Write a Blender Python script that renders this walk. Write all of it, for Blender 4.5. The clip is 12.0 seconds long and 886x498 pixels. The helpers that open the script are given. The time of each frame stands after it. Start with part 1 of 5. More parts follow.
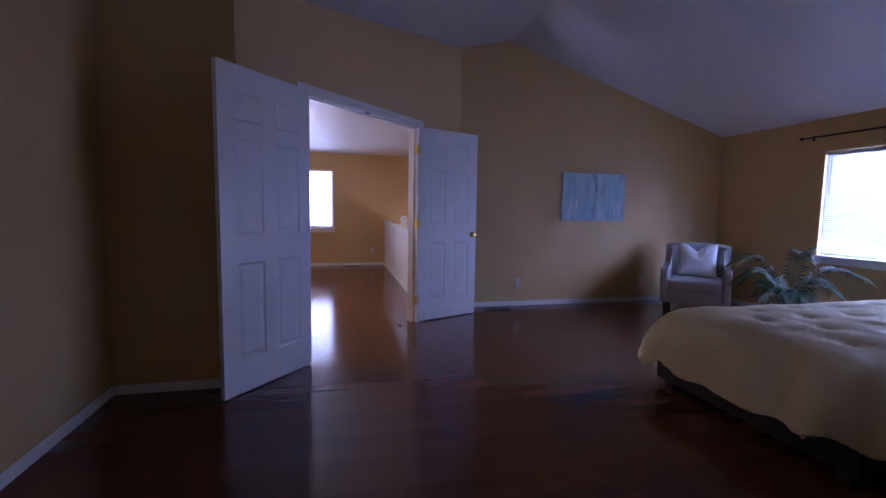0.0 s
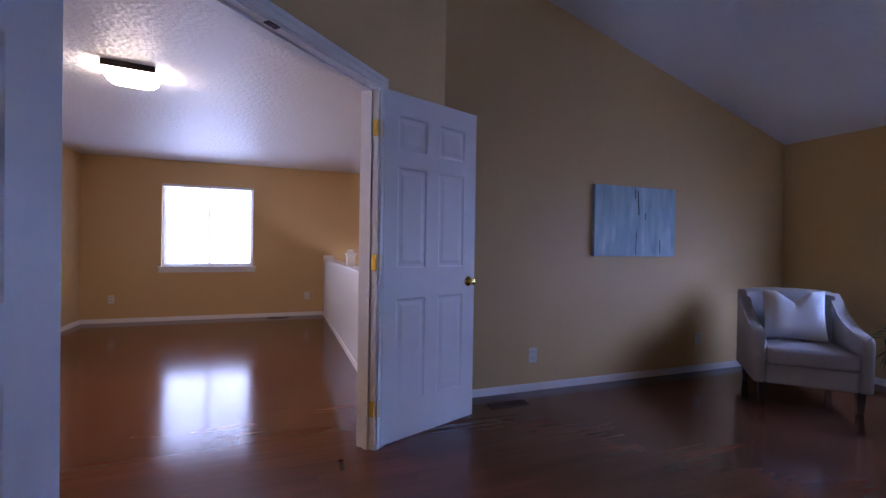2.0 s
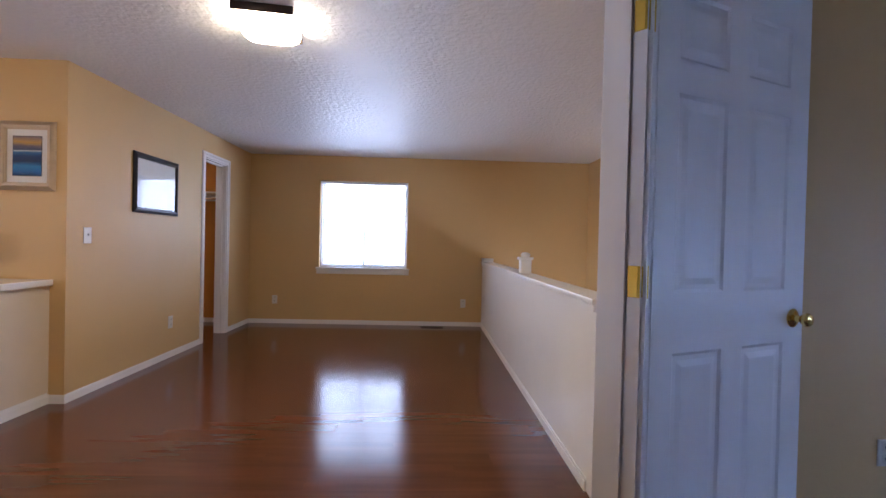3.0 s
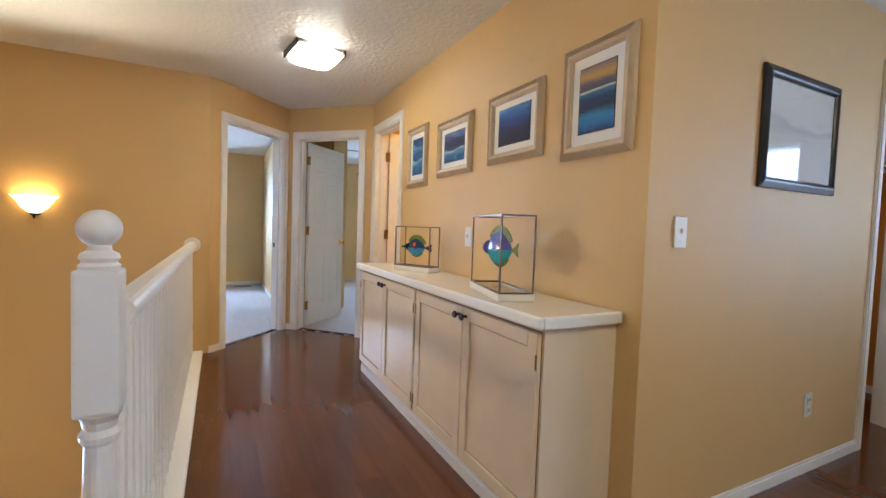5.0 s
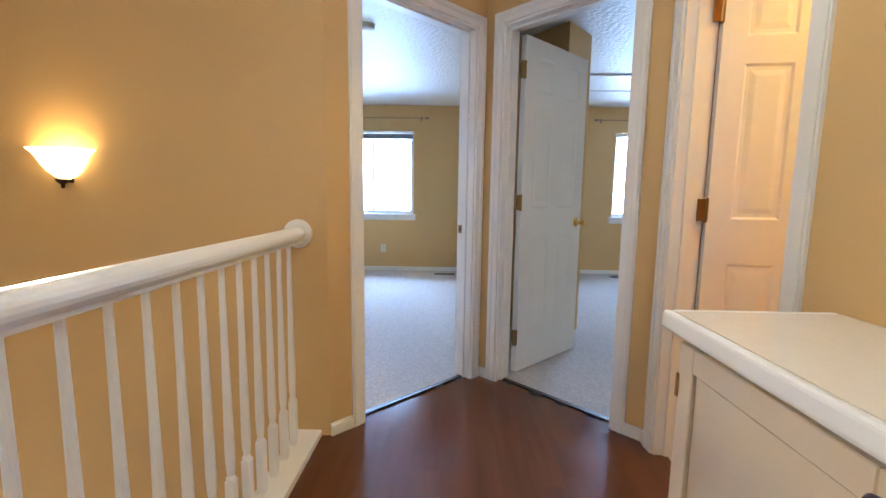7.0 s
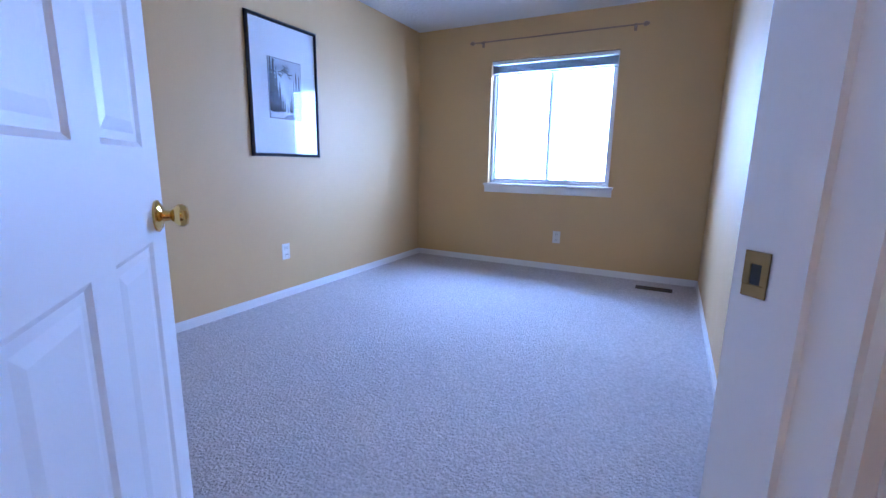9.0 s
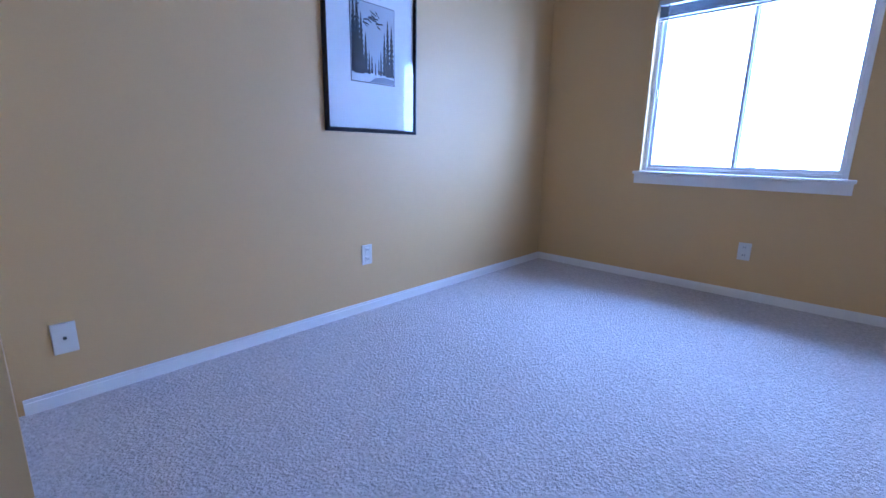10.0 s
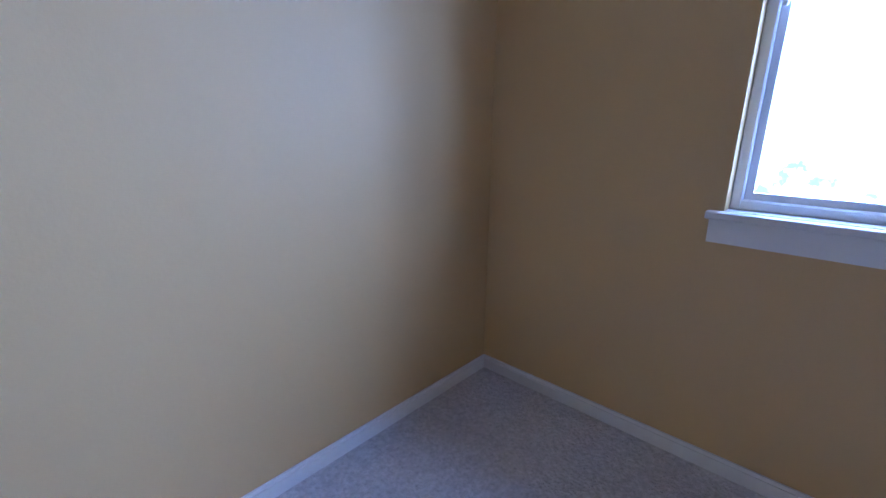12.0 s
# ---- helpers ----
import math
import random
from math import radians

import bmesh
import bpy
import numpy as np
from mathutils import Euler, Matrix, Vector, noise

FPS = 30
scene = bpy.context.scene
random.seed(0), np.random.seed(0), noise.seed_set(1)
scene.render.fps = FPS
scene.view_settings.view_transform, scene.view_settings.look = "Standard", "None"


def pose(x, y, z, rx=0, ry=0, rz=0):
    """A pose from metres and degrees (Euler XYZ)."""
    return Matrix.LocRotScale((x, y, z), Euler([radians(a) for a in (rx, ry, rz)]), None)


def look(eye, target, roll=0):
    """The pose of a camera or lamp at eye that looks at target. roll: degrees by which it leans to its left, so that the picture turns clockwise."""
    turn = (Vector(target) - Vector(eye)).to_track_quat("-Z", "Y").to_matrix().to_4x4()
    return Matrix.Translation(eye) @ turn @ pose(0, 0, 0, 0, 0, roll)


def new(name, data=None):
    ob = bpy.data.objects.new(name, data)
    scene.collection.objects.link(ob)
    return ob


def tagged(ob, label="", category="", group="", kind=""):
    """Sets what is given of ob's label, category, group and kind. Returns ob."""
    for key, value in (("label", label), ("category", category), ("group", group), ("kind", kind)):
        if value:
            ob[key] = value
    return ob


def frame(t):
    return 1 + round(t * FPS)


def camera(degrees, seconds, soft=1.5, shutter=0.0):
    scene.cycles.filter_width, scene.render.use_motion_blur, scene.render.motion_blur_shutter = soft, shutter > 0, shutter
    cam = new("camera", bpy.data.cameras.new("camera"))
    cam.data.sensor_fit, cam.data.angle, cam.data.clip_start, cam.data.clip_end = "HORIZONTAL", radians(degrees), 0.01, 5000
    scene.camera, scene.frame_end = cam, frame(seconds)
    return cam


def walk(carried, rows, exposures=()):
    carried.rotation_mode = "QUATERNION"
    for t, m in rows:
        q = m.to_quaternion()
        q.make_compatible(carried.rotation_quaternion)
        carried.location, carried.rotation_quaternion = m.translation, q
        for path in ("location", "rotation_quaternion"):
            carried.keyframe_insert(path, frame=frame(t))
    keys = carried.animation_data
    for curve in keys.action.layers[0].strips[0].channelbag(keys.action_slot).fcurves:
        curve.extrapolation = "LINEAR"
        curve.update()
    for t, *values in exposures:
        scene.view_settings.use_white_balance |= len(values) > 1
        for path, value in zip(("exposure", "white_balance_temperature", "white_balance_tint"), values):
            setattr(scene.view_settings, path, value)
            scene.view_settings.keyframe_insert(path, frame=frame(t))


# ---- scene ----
cam = camera(90.7, 12.0)
PATH = [
    (0, (1.739, 0.139, 1.188), (2.207, 2.075, 1.013), 0.9),
    (0.5, (1.785, 0.601, 1.172), (2.317, 2.523, 1.011), 1.1),
    (1, (1.938, 1.106, 1.191), (2.547, 3.008, 1.087), 0.8),
    (1.5, (2.052, 1.624, 1.186), (2.864, 3.452, 1.159), 0.7),
    (2, (2.037, 2.22, 1.16), (2.738, 4.093, 1.142), 0.9),
    (2.5, (2.005, 2.768, 1.168), (2.429, 4.722, 1.137), 0.8),
    (2.7, (1.99, 3.037, 1.157), (2.308, 5.012, 1.135), 1.0),
    (4.3, (1.282, 4.718, 1.141), (-0.119, 6.144, 1.076), 2.1),
    (4.5, (1.087, 4.861, 1.149), (-0.44, 6.15, 1.072), 2.1),
    (5, (0.545, 5.15, 1.133), (-1.235, 6.059, 1.04), 2.0),
    (5.5, (-0.06, 5.339, 1.112), (-1.98, 5.886, 0.991), 2.0),
    (6, (-0.67, 5.484, 1.112), (-2.644, 5.742, 0.929), 1.9),
    (6.5, (-1.269, 5.555, 1.098), (-3.258, 5.555, 0.893), 1.2),
    (6.7, (-1.464, 5.574, 1.107), (-3.45, 5.559, 0.872), 1.0),
    (8.3, (-3.229, 5.729, 1.025), (-5.164, 5.297, 0.764), 1.2),
    (8.5, (-3.408, 5.704, 1.036), (-5.296, 5.121, 0.724), 1.1),
    (9, (-3.835, 5.572, 1.007), (-5.578, 4.669, 0.623), 1.0),
    (9.5, (-4.22, 5.297, 0.967), (-5.837, 4.202, 0.534), 1.1),
    (10, (-4.605, 5.093, 0.947), (-6.033, 3.764, 0.507), 1.0),
    (10.5, (-5.025, 4.871, 0.985), (-6.425, 3.53, 0.494), 1.2),
    (11, (-5.523, 4.639, 1.03), (-6.808, 3.19, 0.531), 1.2),
    (11.5, (-6.084, 4.445, 1.026), (-7.392, 3.018, 0.523), 1.1),
    (12, (-6.616, 4.132, 1.044), (-8.035, 2.83, 0.502), 0.6),
]
walk(cam, [(t, look(eye, target, roll)) for t, eye, target, roll in PATH],
     exposures=[(0.0, 0.08, 5900, 44), (1.5, 0.2, 5850, 40), (2.7, 0.4, 6300, 24), (4.3, 0.70, 6300, 10), (5.0, 0.70, 6200, 6), (5.5, 0.80, 6000, 4), (6.7, 0.78, 5950, 4), (8.3, 0.15, 5000, 20), (9.5, 0.12, 4850, 22), (10.5, -0.3, 4700, 24), (11.0, -0.38, 4750, 26), (12.0, -0.55, 4950, 24)])

# ---------------------------------------------------------------- world
world = bpy.data.worlds.new("world")
scene.world = world
world.use_nodes = True
wn = world.node_tree
sky = wn.nodes.new("ShaderNodeTexSky")
sky.sky_type = "NISHITA"
sky.sun_disc = False
sky.sun_elevation = radians(50)
sky.sun_rotation = radians(200)
wn.nodes["Background"].inputs["Strength"].default_value = 0.12
wn.links.new(sky.outputs[0], wn.nodes["Background"].inputs["Color"])

DAY = (0.46, 0.64, 1.0)       # daylight as the indoor white balance shows it
WARM = (1.0, 0.92, 0.78)      # lamps

# ---------------------------------------------------------------- materials


def mat(name, color, rough=0.5, metal=0.0, var=0.0, vscale=3.0, bump=0.0, bscale=200.0, tint=None, random_tone=0.0, coat=0.0, spec=0.5, bdist=0.004):
    m = bpy.data.materials.new(name)
    m.use_nodes = True
    nt = m.node_tree
    b = nt.nodes["Principled BSDF"]
    b.inputs["Base Color"].default_value = (*color, 1)
    b.inputs["Roughness"].default_value = rough
    b.inputs["Metallic"].default_value = metal
    b.inputs["Coat Weight"].default_value = coat
    b.inputs["Specular IOR Level"].default_value = spec
    tc = nt.nodes.new("ShaderNodeTexCoord")
    if var > 0:
        n1 = nt.nodes.new("ShaderNodeTexNoise")
        n1.inputs["Scale"].default_value = vscale
        n1.inputs["Detail"].default_value = 5
        nt.links.new(tc.outputs["Object"], n1.inputs["Vector"])
        mix = nt.nodes.new("ShaderNodeMix")
        mix.data_type = "RGBA"
        lo = tint or tuple(c * (1 - var) for c in color)
        hi = tuple(min(1.0, c * (1 + var * 0.6)) for c in color)
        mix.inputs["A"].default_value = (*lo, 1)
        mix.inputs["B"].default_value = (*hi, 1)
        nt.links.new(n1.outputs["Fac"], mix.inputs["Factor"])
        out = mix.outputs["Result"]
        if random_tone > 0:
            oi = nt.nodes.new("ShaderNodeObjectInfo")
            hs = nt.nodes.new("ShaderNodeHueSaturation")
            mr = nt.nodes.new("ShaderNodeMapRange")
            mr.inputs["To Min"].default_value = 1 - random_tone
            mr.inputs["To Max"].default_value = 1 + random_tone
            nt.links.new(oi.outputs["Random"], mr.inputs["Value"])
            nt.links.new(mr.outputs["Result"], hs.inputs["Value"])
            nt.links.new(out, hs.inputs["Color"])
            out = hs.outputs["Color"]
        nt.links.new(out, b.inputs["Base Color"])
        n3 = nt.nodes.new("ShaderNodeTexNoise")
        n3.inputs["Scale"].default_value = vscale * 4
        nt.links.new(tc.outputs["Object"], n3.inputs["Vector"])
        r = nt.nodes.new("ShaderNodeMapRange")
        r.inputs["To Min"].default_value = max(0.02, rough * 0.85)
        r.inputs["To Max"].default_value = min(1.0, rough * 1.15)
        nt.links.new(n3.outputs["Fac"], r.inputs["Value"])
        nt.links.new(r.outputs["Result"], b.inputs["Roughness"])
    if bump > 0:
        n2 = nt.nodes.new("ShaderNodeTexNoise")
        n2.inputs["Scale"].default_value = bscale
        n2.inputs["Detail"].default_value = 3
        nt.links.new(tc.outputs["Object"], n2.inputs["Vector"])
        bp = nt.nodes.new("ShaderNodeBump")
        bp.inputs["Strength"].default_value = bump
        bp.inputs["Distance"].default_value = bdist
        nt.links.new(n2.outputs["Fac"], bp.inputs["Height"])
        nt.links.new(bp.outputs["Normal"], b.inputs["Normal"])
    return m


def glow(name, color, strength):
    m = bpy.data.materials.new(name)
    m.use_nodes = True
    b = m.node_tree.nodes["Principled BSDF"]
    b.inputs["Base Color"].default_value = (0.9, 0.9, 0.88, 1)
    b.inputs["Emission Color"].default_value = (*color, 1)
    b.inputs["Emission Strength"].default_value = strength
    return m


def pane_glass(name, gloss=0.03, rim=0.7):
    m = bpy.data.materials.new(name)
    m.use_nodes = True
    nt = m.node_tree
    nt.nodes.remove(nt.nodes["Principled BSDF"])
    out = nt.nodes["Material Output"]
    tr = nt.nodes.new("ShaderNodeBsdfTransparent")
    gl = nt.nodes.new("ShaderNodeBsdfGlossy")
    gl.inputs["Roughness"].default_value = 0.01
    mx = nt.nodes.new("ShaderNodeMixShader")
    lw = nt.nodes.new("ShaderNodeLayerWeight")
    lw.inputs["Blend"].default_value = 0.5
    pw = nt.nodes.new("ShaderNodeMath")
    pw.operation = "POWER"
    pw.inputs[1].default_value = 4.0
    ad = nt.nodes.new("ShaderNodeMath")
    ad.operation = "MULTIPLY_ADD"
    ad.inputs[1].default_value = rim
    ad.inputs[2].default_value = gloss
    nt.links.new(lw.outputs["Facing"], pw.inputs[0])
    nt.links.new(pw.outputs[0], ad.inputs[0])
    nt.links.new(ad.outputs[0], mx.inputs[0])
    nt.links.new(tr.outputs[0], mx.inputs[1])
    nt.links.new(gl.outputs[0], mx.inputs[2])
    nt.links.new(mx.outputs[0], out.inputs["Surface"])
    return m


WALL = mat("tan_wall_paint", (0.63, 0.42, 0.185), 0.55, var=0.06, vscale=1.3, bump=0.12, bscale=90)
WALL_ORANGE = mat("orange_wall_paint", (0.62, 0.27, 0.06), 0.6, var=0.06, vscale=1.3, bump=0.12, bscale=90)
CEIL = mat("textured_ceiling_paint", (0.72, 0.71, 0.70), 0.5, var=0.05, vscale=2, bump=0.5, bscale=30, bdist=0.02)
CEIL_BED = mat("vault_ceiling_paint", (0.68, 0.67, 0.68), 0.6, var=0.05, vscale=2, bump=0.5, bscale=30, bdist=0.015)
TRIM = mat("white_trim_paint", (0.80, 0.79, 0.77), 0.35, var=0.04, vscale=4, bump=0.04, bscale=60)
DOORW = mat("white_door_paint", (0.80, 0.79, 0.78), 0.4, var=0.04, vscale=3, bump=0.06, bscale=120)


def laminate(name):
    """Cherry laminate: streaks along x and broad tone over the whole floor, each plank shifted a little."""
    m = bpy.data.materials.new(name)
    m.use_nodes = True
    nt = m.node_tree
    b = nt.nodes["Principled BSDF"]
    b.inputs["Roughness"].default_value = 0.15
    b.inputs["Specular IOR Level"].default_value = 0.5
    geo = nt.nodes.new("ShaderNodeNewGeometry")
    oi = nt.nodes.new("ShaderNodeObjectInfo")
    sh = nt.nodes.new("ShaderNodeMath")
    sh.operation = "MULTIPLY"
    sh.inputs[1].default_value = 40.0
    nt.links.new(oi.outputs["Random"], sh.inputs[0])
    cmb = nt.nodes.new("ShaderNodeCombineXYZ")
    nt.links.new(sh.outputs[0], cmb.inputs["Z"])
    add = nt.nodes.new("ShaderNodeVectorMath")
    add.operation = "ADD"
    nt.links.new(geo.outputs["Position"], add.inputs[0])
    nt.links.new(cmb.outputs[0], add.inputs[1])
    facs = []
    for scale, detail in (((1.6, 20.0, 1.0), 4), ((0.9, 5.0, 1.0), 2)):
        mp = nt.nodes.new("ShaderNodeMapping")
        mp.inputs["Scale"].default_value = scale
        nt.links.new(add.outputs[0], mp.inputs[0])
        no = nt.nodes.new("ShaderNodeTexNoise")
        no.inputs["Scale"].default_value = 1.0
        no.inputs["Detail"].default_value = detail
        nt.links.new(mp.outputs[0], no.inputs["Vector"])
        facs.append(no)
    av = nt.nodes.new("ShaderNodeMix")
    av.inputs["Factor"].default_value = 0.45
    nt.links.new(facs[0].outputs["Fac"], av.inputs["A"])
    nt.links.new(facs[1].outputs["Fac"], av.inputs["B"])
    cr = nt.nodes.new("ShaderNodeValToRGB")
    cr.color_ramp.elements[0].position, cr.color_ramp.elements[0].color = 0.30, (0.088, 0.030, 0.016, 1)
    cr.color_ramp.elements[1].position, cr.color_ramp.elements[1].color = 0.70, (0.138, 0.049, 0.024, 1)
    nt.links.new(av.outputs["Result"], cr.inputs[0])
    hs = nt.nodes.new("ShaderNodeHueSaturation")
    mr = nt.nodes.new("ShaderNodeMapRange")
    mr.inputs["To Min"].default_value = 0.94
    mr.inputs["To Max"].default_value = 1.06
    nt.links.new(oi.outputs["Random"], mr.inputs["Value"])
    nt.links.new(mr.outputs["Result"], hs.inputs["Value"])
    nt.links.new(cr.outputs[0], hs.inputs["Color"])
    nt.links.new(hs.outputs[0], b.inputs["Base Color"])
    return m


PLANK = laminate("cherry_laminate")
SUB = mat("dark_subfloor", (0.03, 0.012, 0.008), 0.7)
CARPET = mat("grey_beige_carpet", (0.655, 0.612, 0.603), 0.95, var=0.46, vscale=75, bump=1.0, bscale=100, spec=0.1, bdist=0.014)
BRASS = mat("polished_brass", (0.80, 0.56, 0.18), 0.15, 1.0, var=0.1, vscale=20)
HINGE_BRASS = mat("yellow_brass_hinge", (0.72, 0.48, 0.07), 0.38, 0.55, var=0.15, vscale=25)
BRASS_OLD = mat("aged_brass", (0.33, 0.21, 0.08), 0.32, 1.0, var=0.2, vscale=25)
VINYL = mat("white_vinyl", (0.82, 0.83, 0.84), 0.3, var=0.03)
SLAT = mat("white_blind_slat", (0.80, 0.80, 0.80), 0.4, var=0.03)
snt = SLAT.node_tree
stl = snt.nodes.new("ShaderNodeBsdfTranslucent")
stl.inputs["Color"].default_value = (0.8, 0.8, 0.8, 1)
smx = snt.nodes.new("ShaderNodeMixShader")
smx.inputs[0].default_value = 0.022
snt.links.new(snt.nodes["Principled BSDF"].outputs[0], smx.inputs[1])
snt.links.new(stl.outputs[0], smx.inputs[2])
snt.links.new(smx.outputs[0], snt.nodes["Material Output"].inputs["Surface"])
GLASS = pane_glass("window_glass")
PLATE = mat("white_plastic_plate", (0.70, 0.68, 0.62), 0.35, var=0.03)
DARK = mat("dark_slot", (0.02, 0.02, 0.02), 0.6)
BRONZE = mat("dark_bronze_metal", (0.05, 0.035, 0.03), 0.35, 0.8, var=0.2, vscale=20)
ROD = mat("tan_bronze_rod", (0.32, 0.22, 0.15), 0.4, 0.5, var=0.15, vscale=20)
VENTM = mat("brown_metal_vent", (0.06, 0.04, 0.03), 0.45, 0.6, var=0.2, vscale=20)
CABM = mat("bleached_maple", (0.76, 0.63, 0.46), 0.35, var=0.10, vscale=6, bump=0.05, bscale=80)
CABSIDE = mat("bleached_maple_side", (0.74, 0.62, 0.47), 0.4, var=0.08, vscale=5, bump=0.05, bscale=80)
COUNTER = mat("cream_laminate_counter", (0.82, 0.76, 0.66), 0.22, var=0.05, vscale=40)
# dark brown that carries the shade of the cabinet gaps and the panel glaze
GAP = mat("gap_shade_and_glaze", (0.20, 0.12, 0.05), 0.6)
BLACKF = mat("black_frame_wood", (0.012, 0.011, 0.013), 0.3, var=0.2, vscale=10)
PAPER = mat("white_mat_board", (0.80, 0.80, 0.80), 0.8, var=0.02)
FRAMEW = mat("whitewashed_frame_wood", (0.60, 0.47, 0.33), 0.5, var=0.18, vscale=20, bump=0.1, bscale=90)
FABRIC = mat("grey_beige_upholstery", (0.42, 0.39, 0.38), 0.9, var=0.08, vscale=30, bump=0.4, bscale=500, spec=0.2)
LINEN = mat("white_linen", (0.75, 0.75, 0.76), 0.9, var=0.05, vscale=20, bump=0.3, bscale=400, spec=0.2)
QUILT = mat("cream_quilt", (0.78, 0.67, 0.42), 0.9, var=0.06, vscale=12, bump=0.4, bscale=300, spec=0.2)
DWOOD = mat("espresso_wood", (0.025, 0.015, 0.012), 0.4, var=0.3, vscale=8)
LEAF = mat("palm_leaf", (0.016, 0.070, 0.026), 0.5, var=0.35, vscale=15, spec=0.35)
STEM = mat("palm_stem", (0.12, 0.17, 0.06), 0.5, var=0.2, vscale=15)
POT = mat("black_pot", (0.015, 0.014, 0.014), 0.4, var=0.2, vscale=10)
SOIL = mat("potting_soil", (0.03, 0.02, 0.014), 0.95, var=0.4, vscale=40, bump=0.8, bscale=100)

# ---------------------------------------------------------------- builders


def bx(bm, x0, x1, y0, y1, z0, z1, bevel=0.0, seg=2):
    vs = [bm.verts.new(p) for p in ((x0, y0, z0), (x1, y0, z0), (x1, y1, z0), (x0, y1, z0), (x0, y0, z1), (x1, y0, z1), (x1, y1, z1), (x0, y1, z1))]
    fs = [bm.faces.new([vs[i] for i in q]) for q in ((0, 3, 2, 1), (4, 5, 6, 7), (0, 1, 5, 4), (1, 2, 6, 5), (2, 3, 7, 6), (3, 0, 4, 7))]
    if bevel > 0:
        es = list({e for f in fs for e in f.edges})
        bmesh.ops.bevel(bm, geom=es, offset=bevel, segments=seg, affect="EDGES", profile=0.6)
    return bm


def box(x0, x1, y0, y1, z0, z1, bevel=0.0, seg=2):
    return bx(bmesh.new(), x0, x1, y0, y1, z0, z1, bevel, seg)


def lathe(profile, n=20, axis="z", bm=None, at=(0, 0, 0)):
    """profile: (radius, height) pairs."""
    bm = bm or bmesh.new()
    rings = []
    for r, h in profile:
        ring = []
        for k in range(n):
            a = 2 * math.pi * k / n
            c, s = max(r, 1e-4) * math.cos(a), max(r, 1e-4) * math.sin(a)
            p = {"z": (c, s, h), "y": (c, h, -s), "x": (h, c, s)}[axis]
            ring.append(bm.verts.new((p[0] + at[0], p[1] + at[1], p[2] + at[2])))
        rings.append(ring)
    for a, b in zip(rings, rings[1:]):
        for k in range(n):
            bm.faces.new((a[k], a[(k + 1) % n], b[(k + 1) % n], b[k]))
    bm.faces.new(rings[0][::-1])
    bm.faces.new(rings[-1])
    return bm


def prism(points, z0, z1, bm=None):
    bm = bm or bmesh.new()
    lo = [bm.verts.new((x, y, z0)) for x, y in points]
    hi = [bm.verts.new((x, y, z1)) for x, y in points]
    bm.faces.new(lo[::-1])
    bm.faces.new(hi)
    for i in range(len(points)):
        j = (i + 1) % len(points)
        bm.faces.new((lo[i], lo[j], hi[j], hi[i]))
    return bm


def finish(bm, smooth=False):
    bmesh.ops.recalc_face_normals(bm, faces=bm.faces)
    if smooth:
        for f in bm.faces:
            f.smooth = True


def mesh_of(name, bm, material, smooth=False):
    finish(bm, smooth)
    me = bpy.data.meshes.new(name)
    bm.to_mesh(me)
    bm.free()
    me.materials.append(material)
    if smooth:
        me.set_sharp_from_angle(angle=radians(40))
    return me


def part(name, bm, material, parent=None, label="", smooth=False, at=None):
    ob = new(name, mesh_of(name, bm, material, smooth))
    if parent is not None:
        ob.parent = parent
    if at is not None:
        ob.matrix_basis = at
    if label:
        tagged(ob, label)
    return ob


def again(ob, parent=None, at=None):
    """Another object on the same mesh."""
    c = new(ob.name.split(".")[0], ob.data)
    c.parent = parent if parent is not None else ob.parent
    if at is not None:
        c.matrix_basis = at
    return c


def thing(name, m, label, category, group="", kind=""):
    ob = new(name)
    ob.matrix_basis = m
    ob.empty_display_size = 0.1
    return tagged(ob, label, category, group, kind)


def solo(name, bm, material, label, category, kind="", group="", smooth=False):
    return tagged(part(name, bm, material, None, smooth=smooth), label, category, group, kind)


def frame_on(p0, p1):
    """Matrix of a wall: x runs from p0 to p1, y points to its left, z up."""
    a = math.degrees(math.atan2(p1[1] - p0[1], p1[0] - p0[0]))
    return pose(p0[0], p0[1], 0, 0, 0, a)


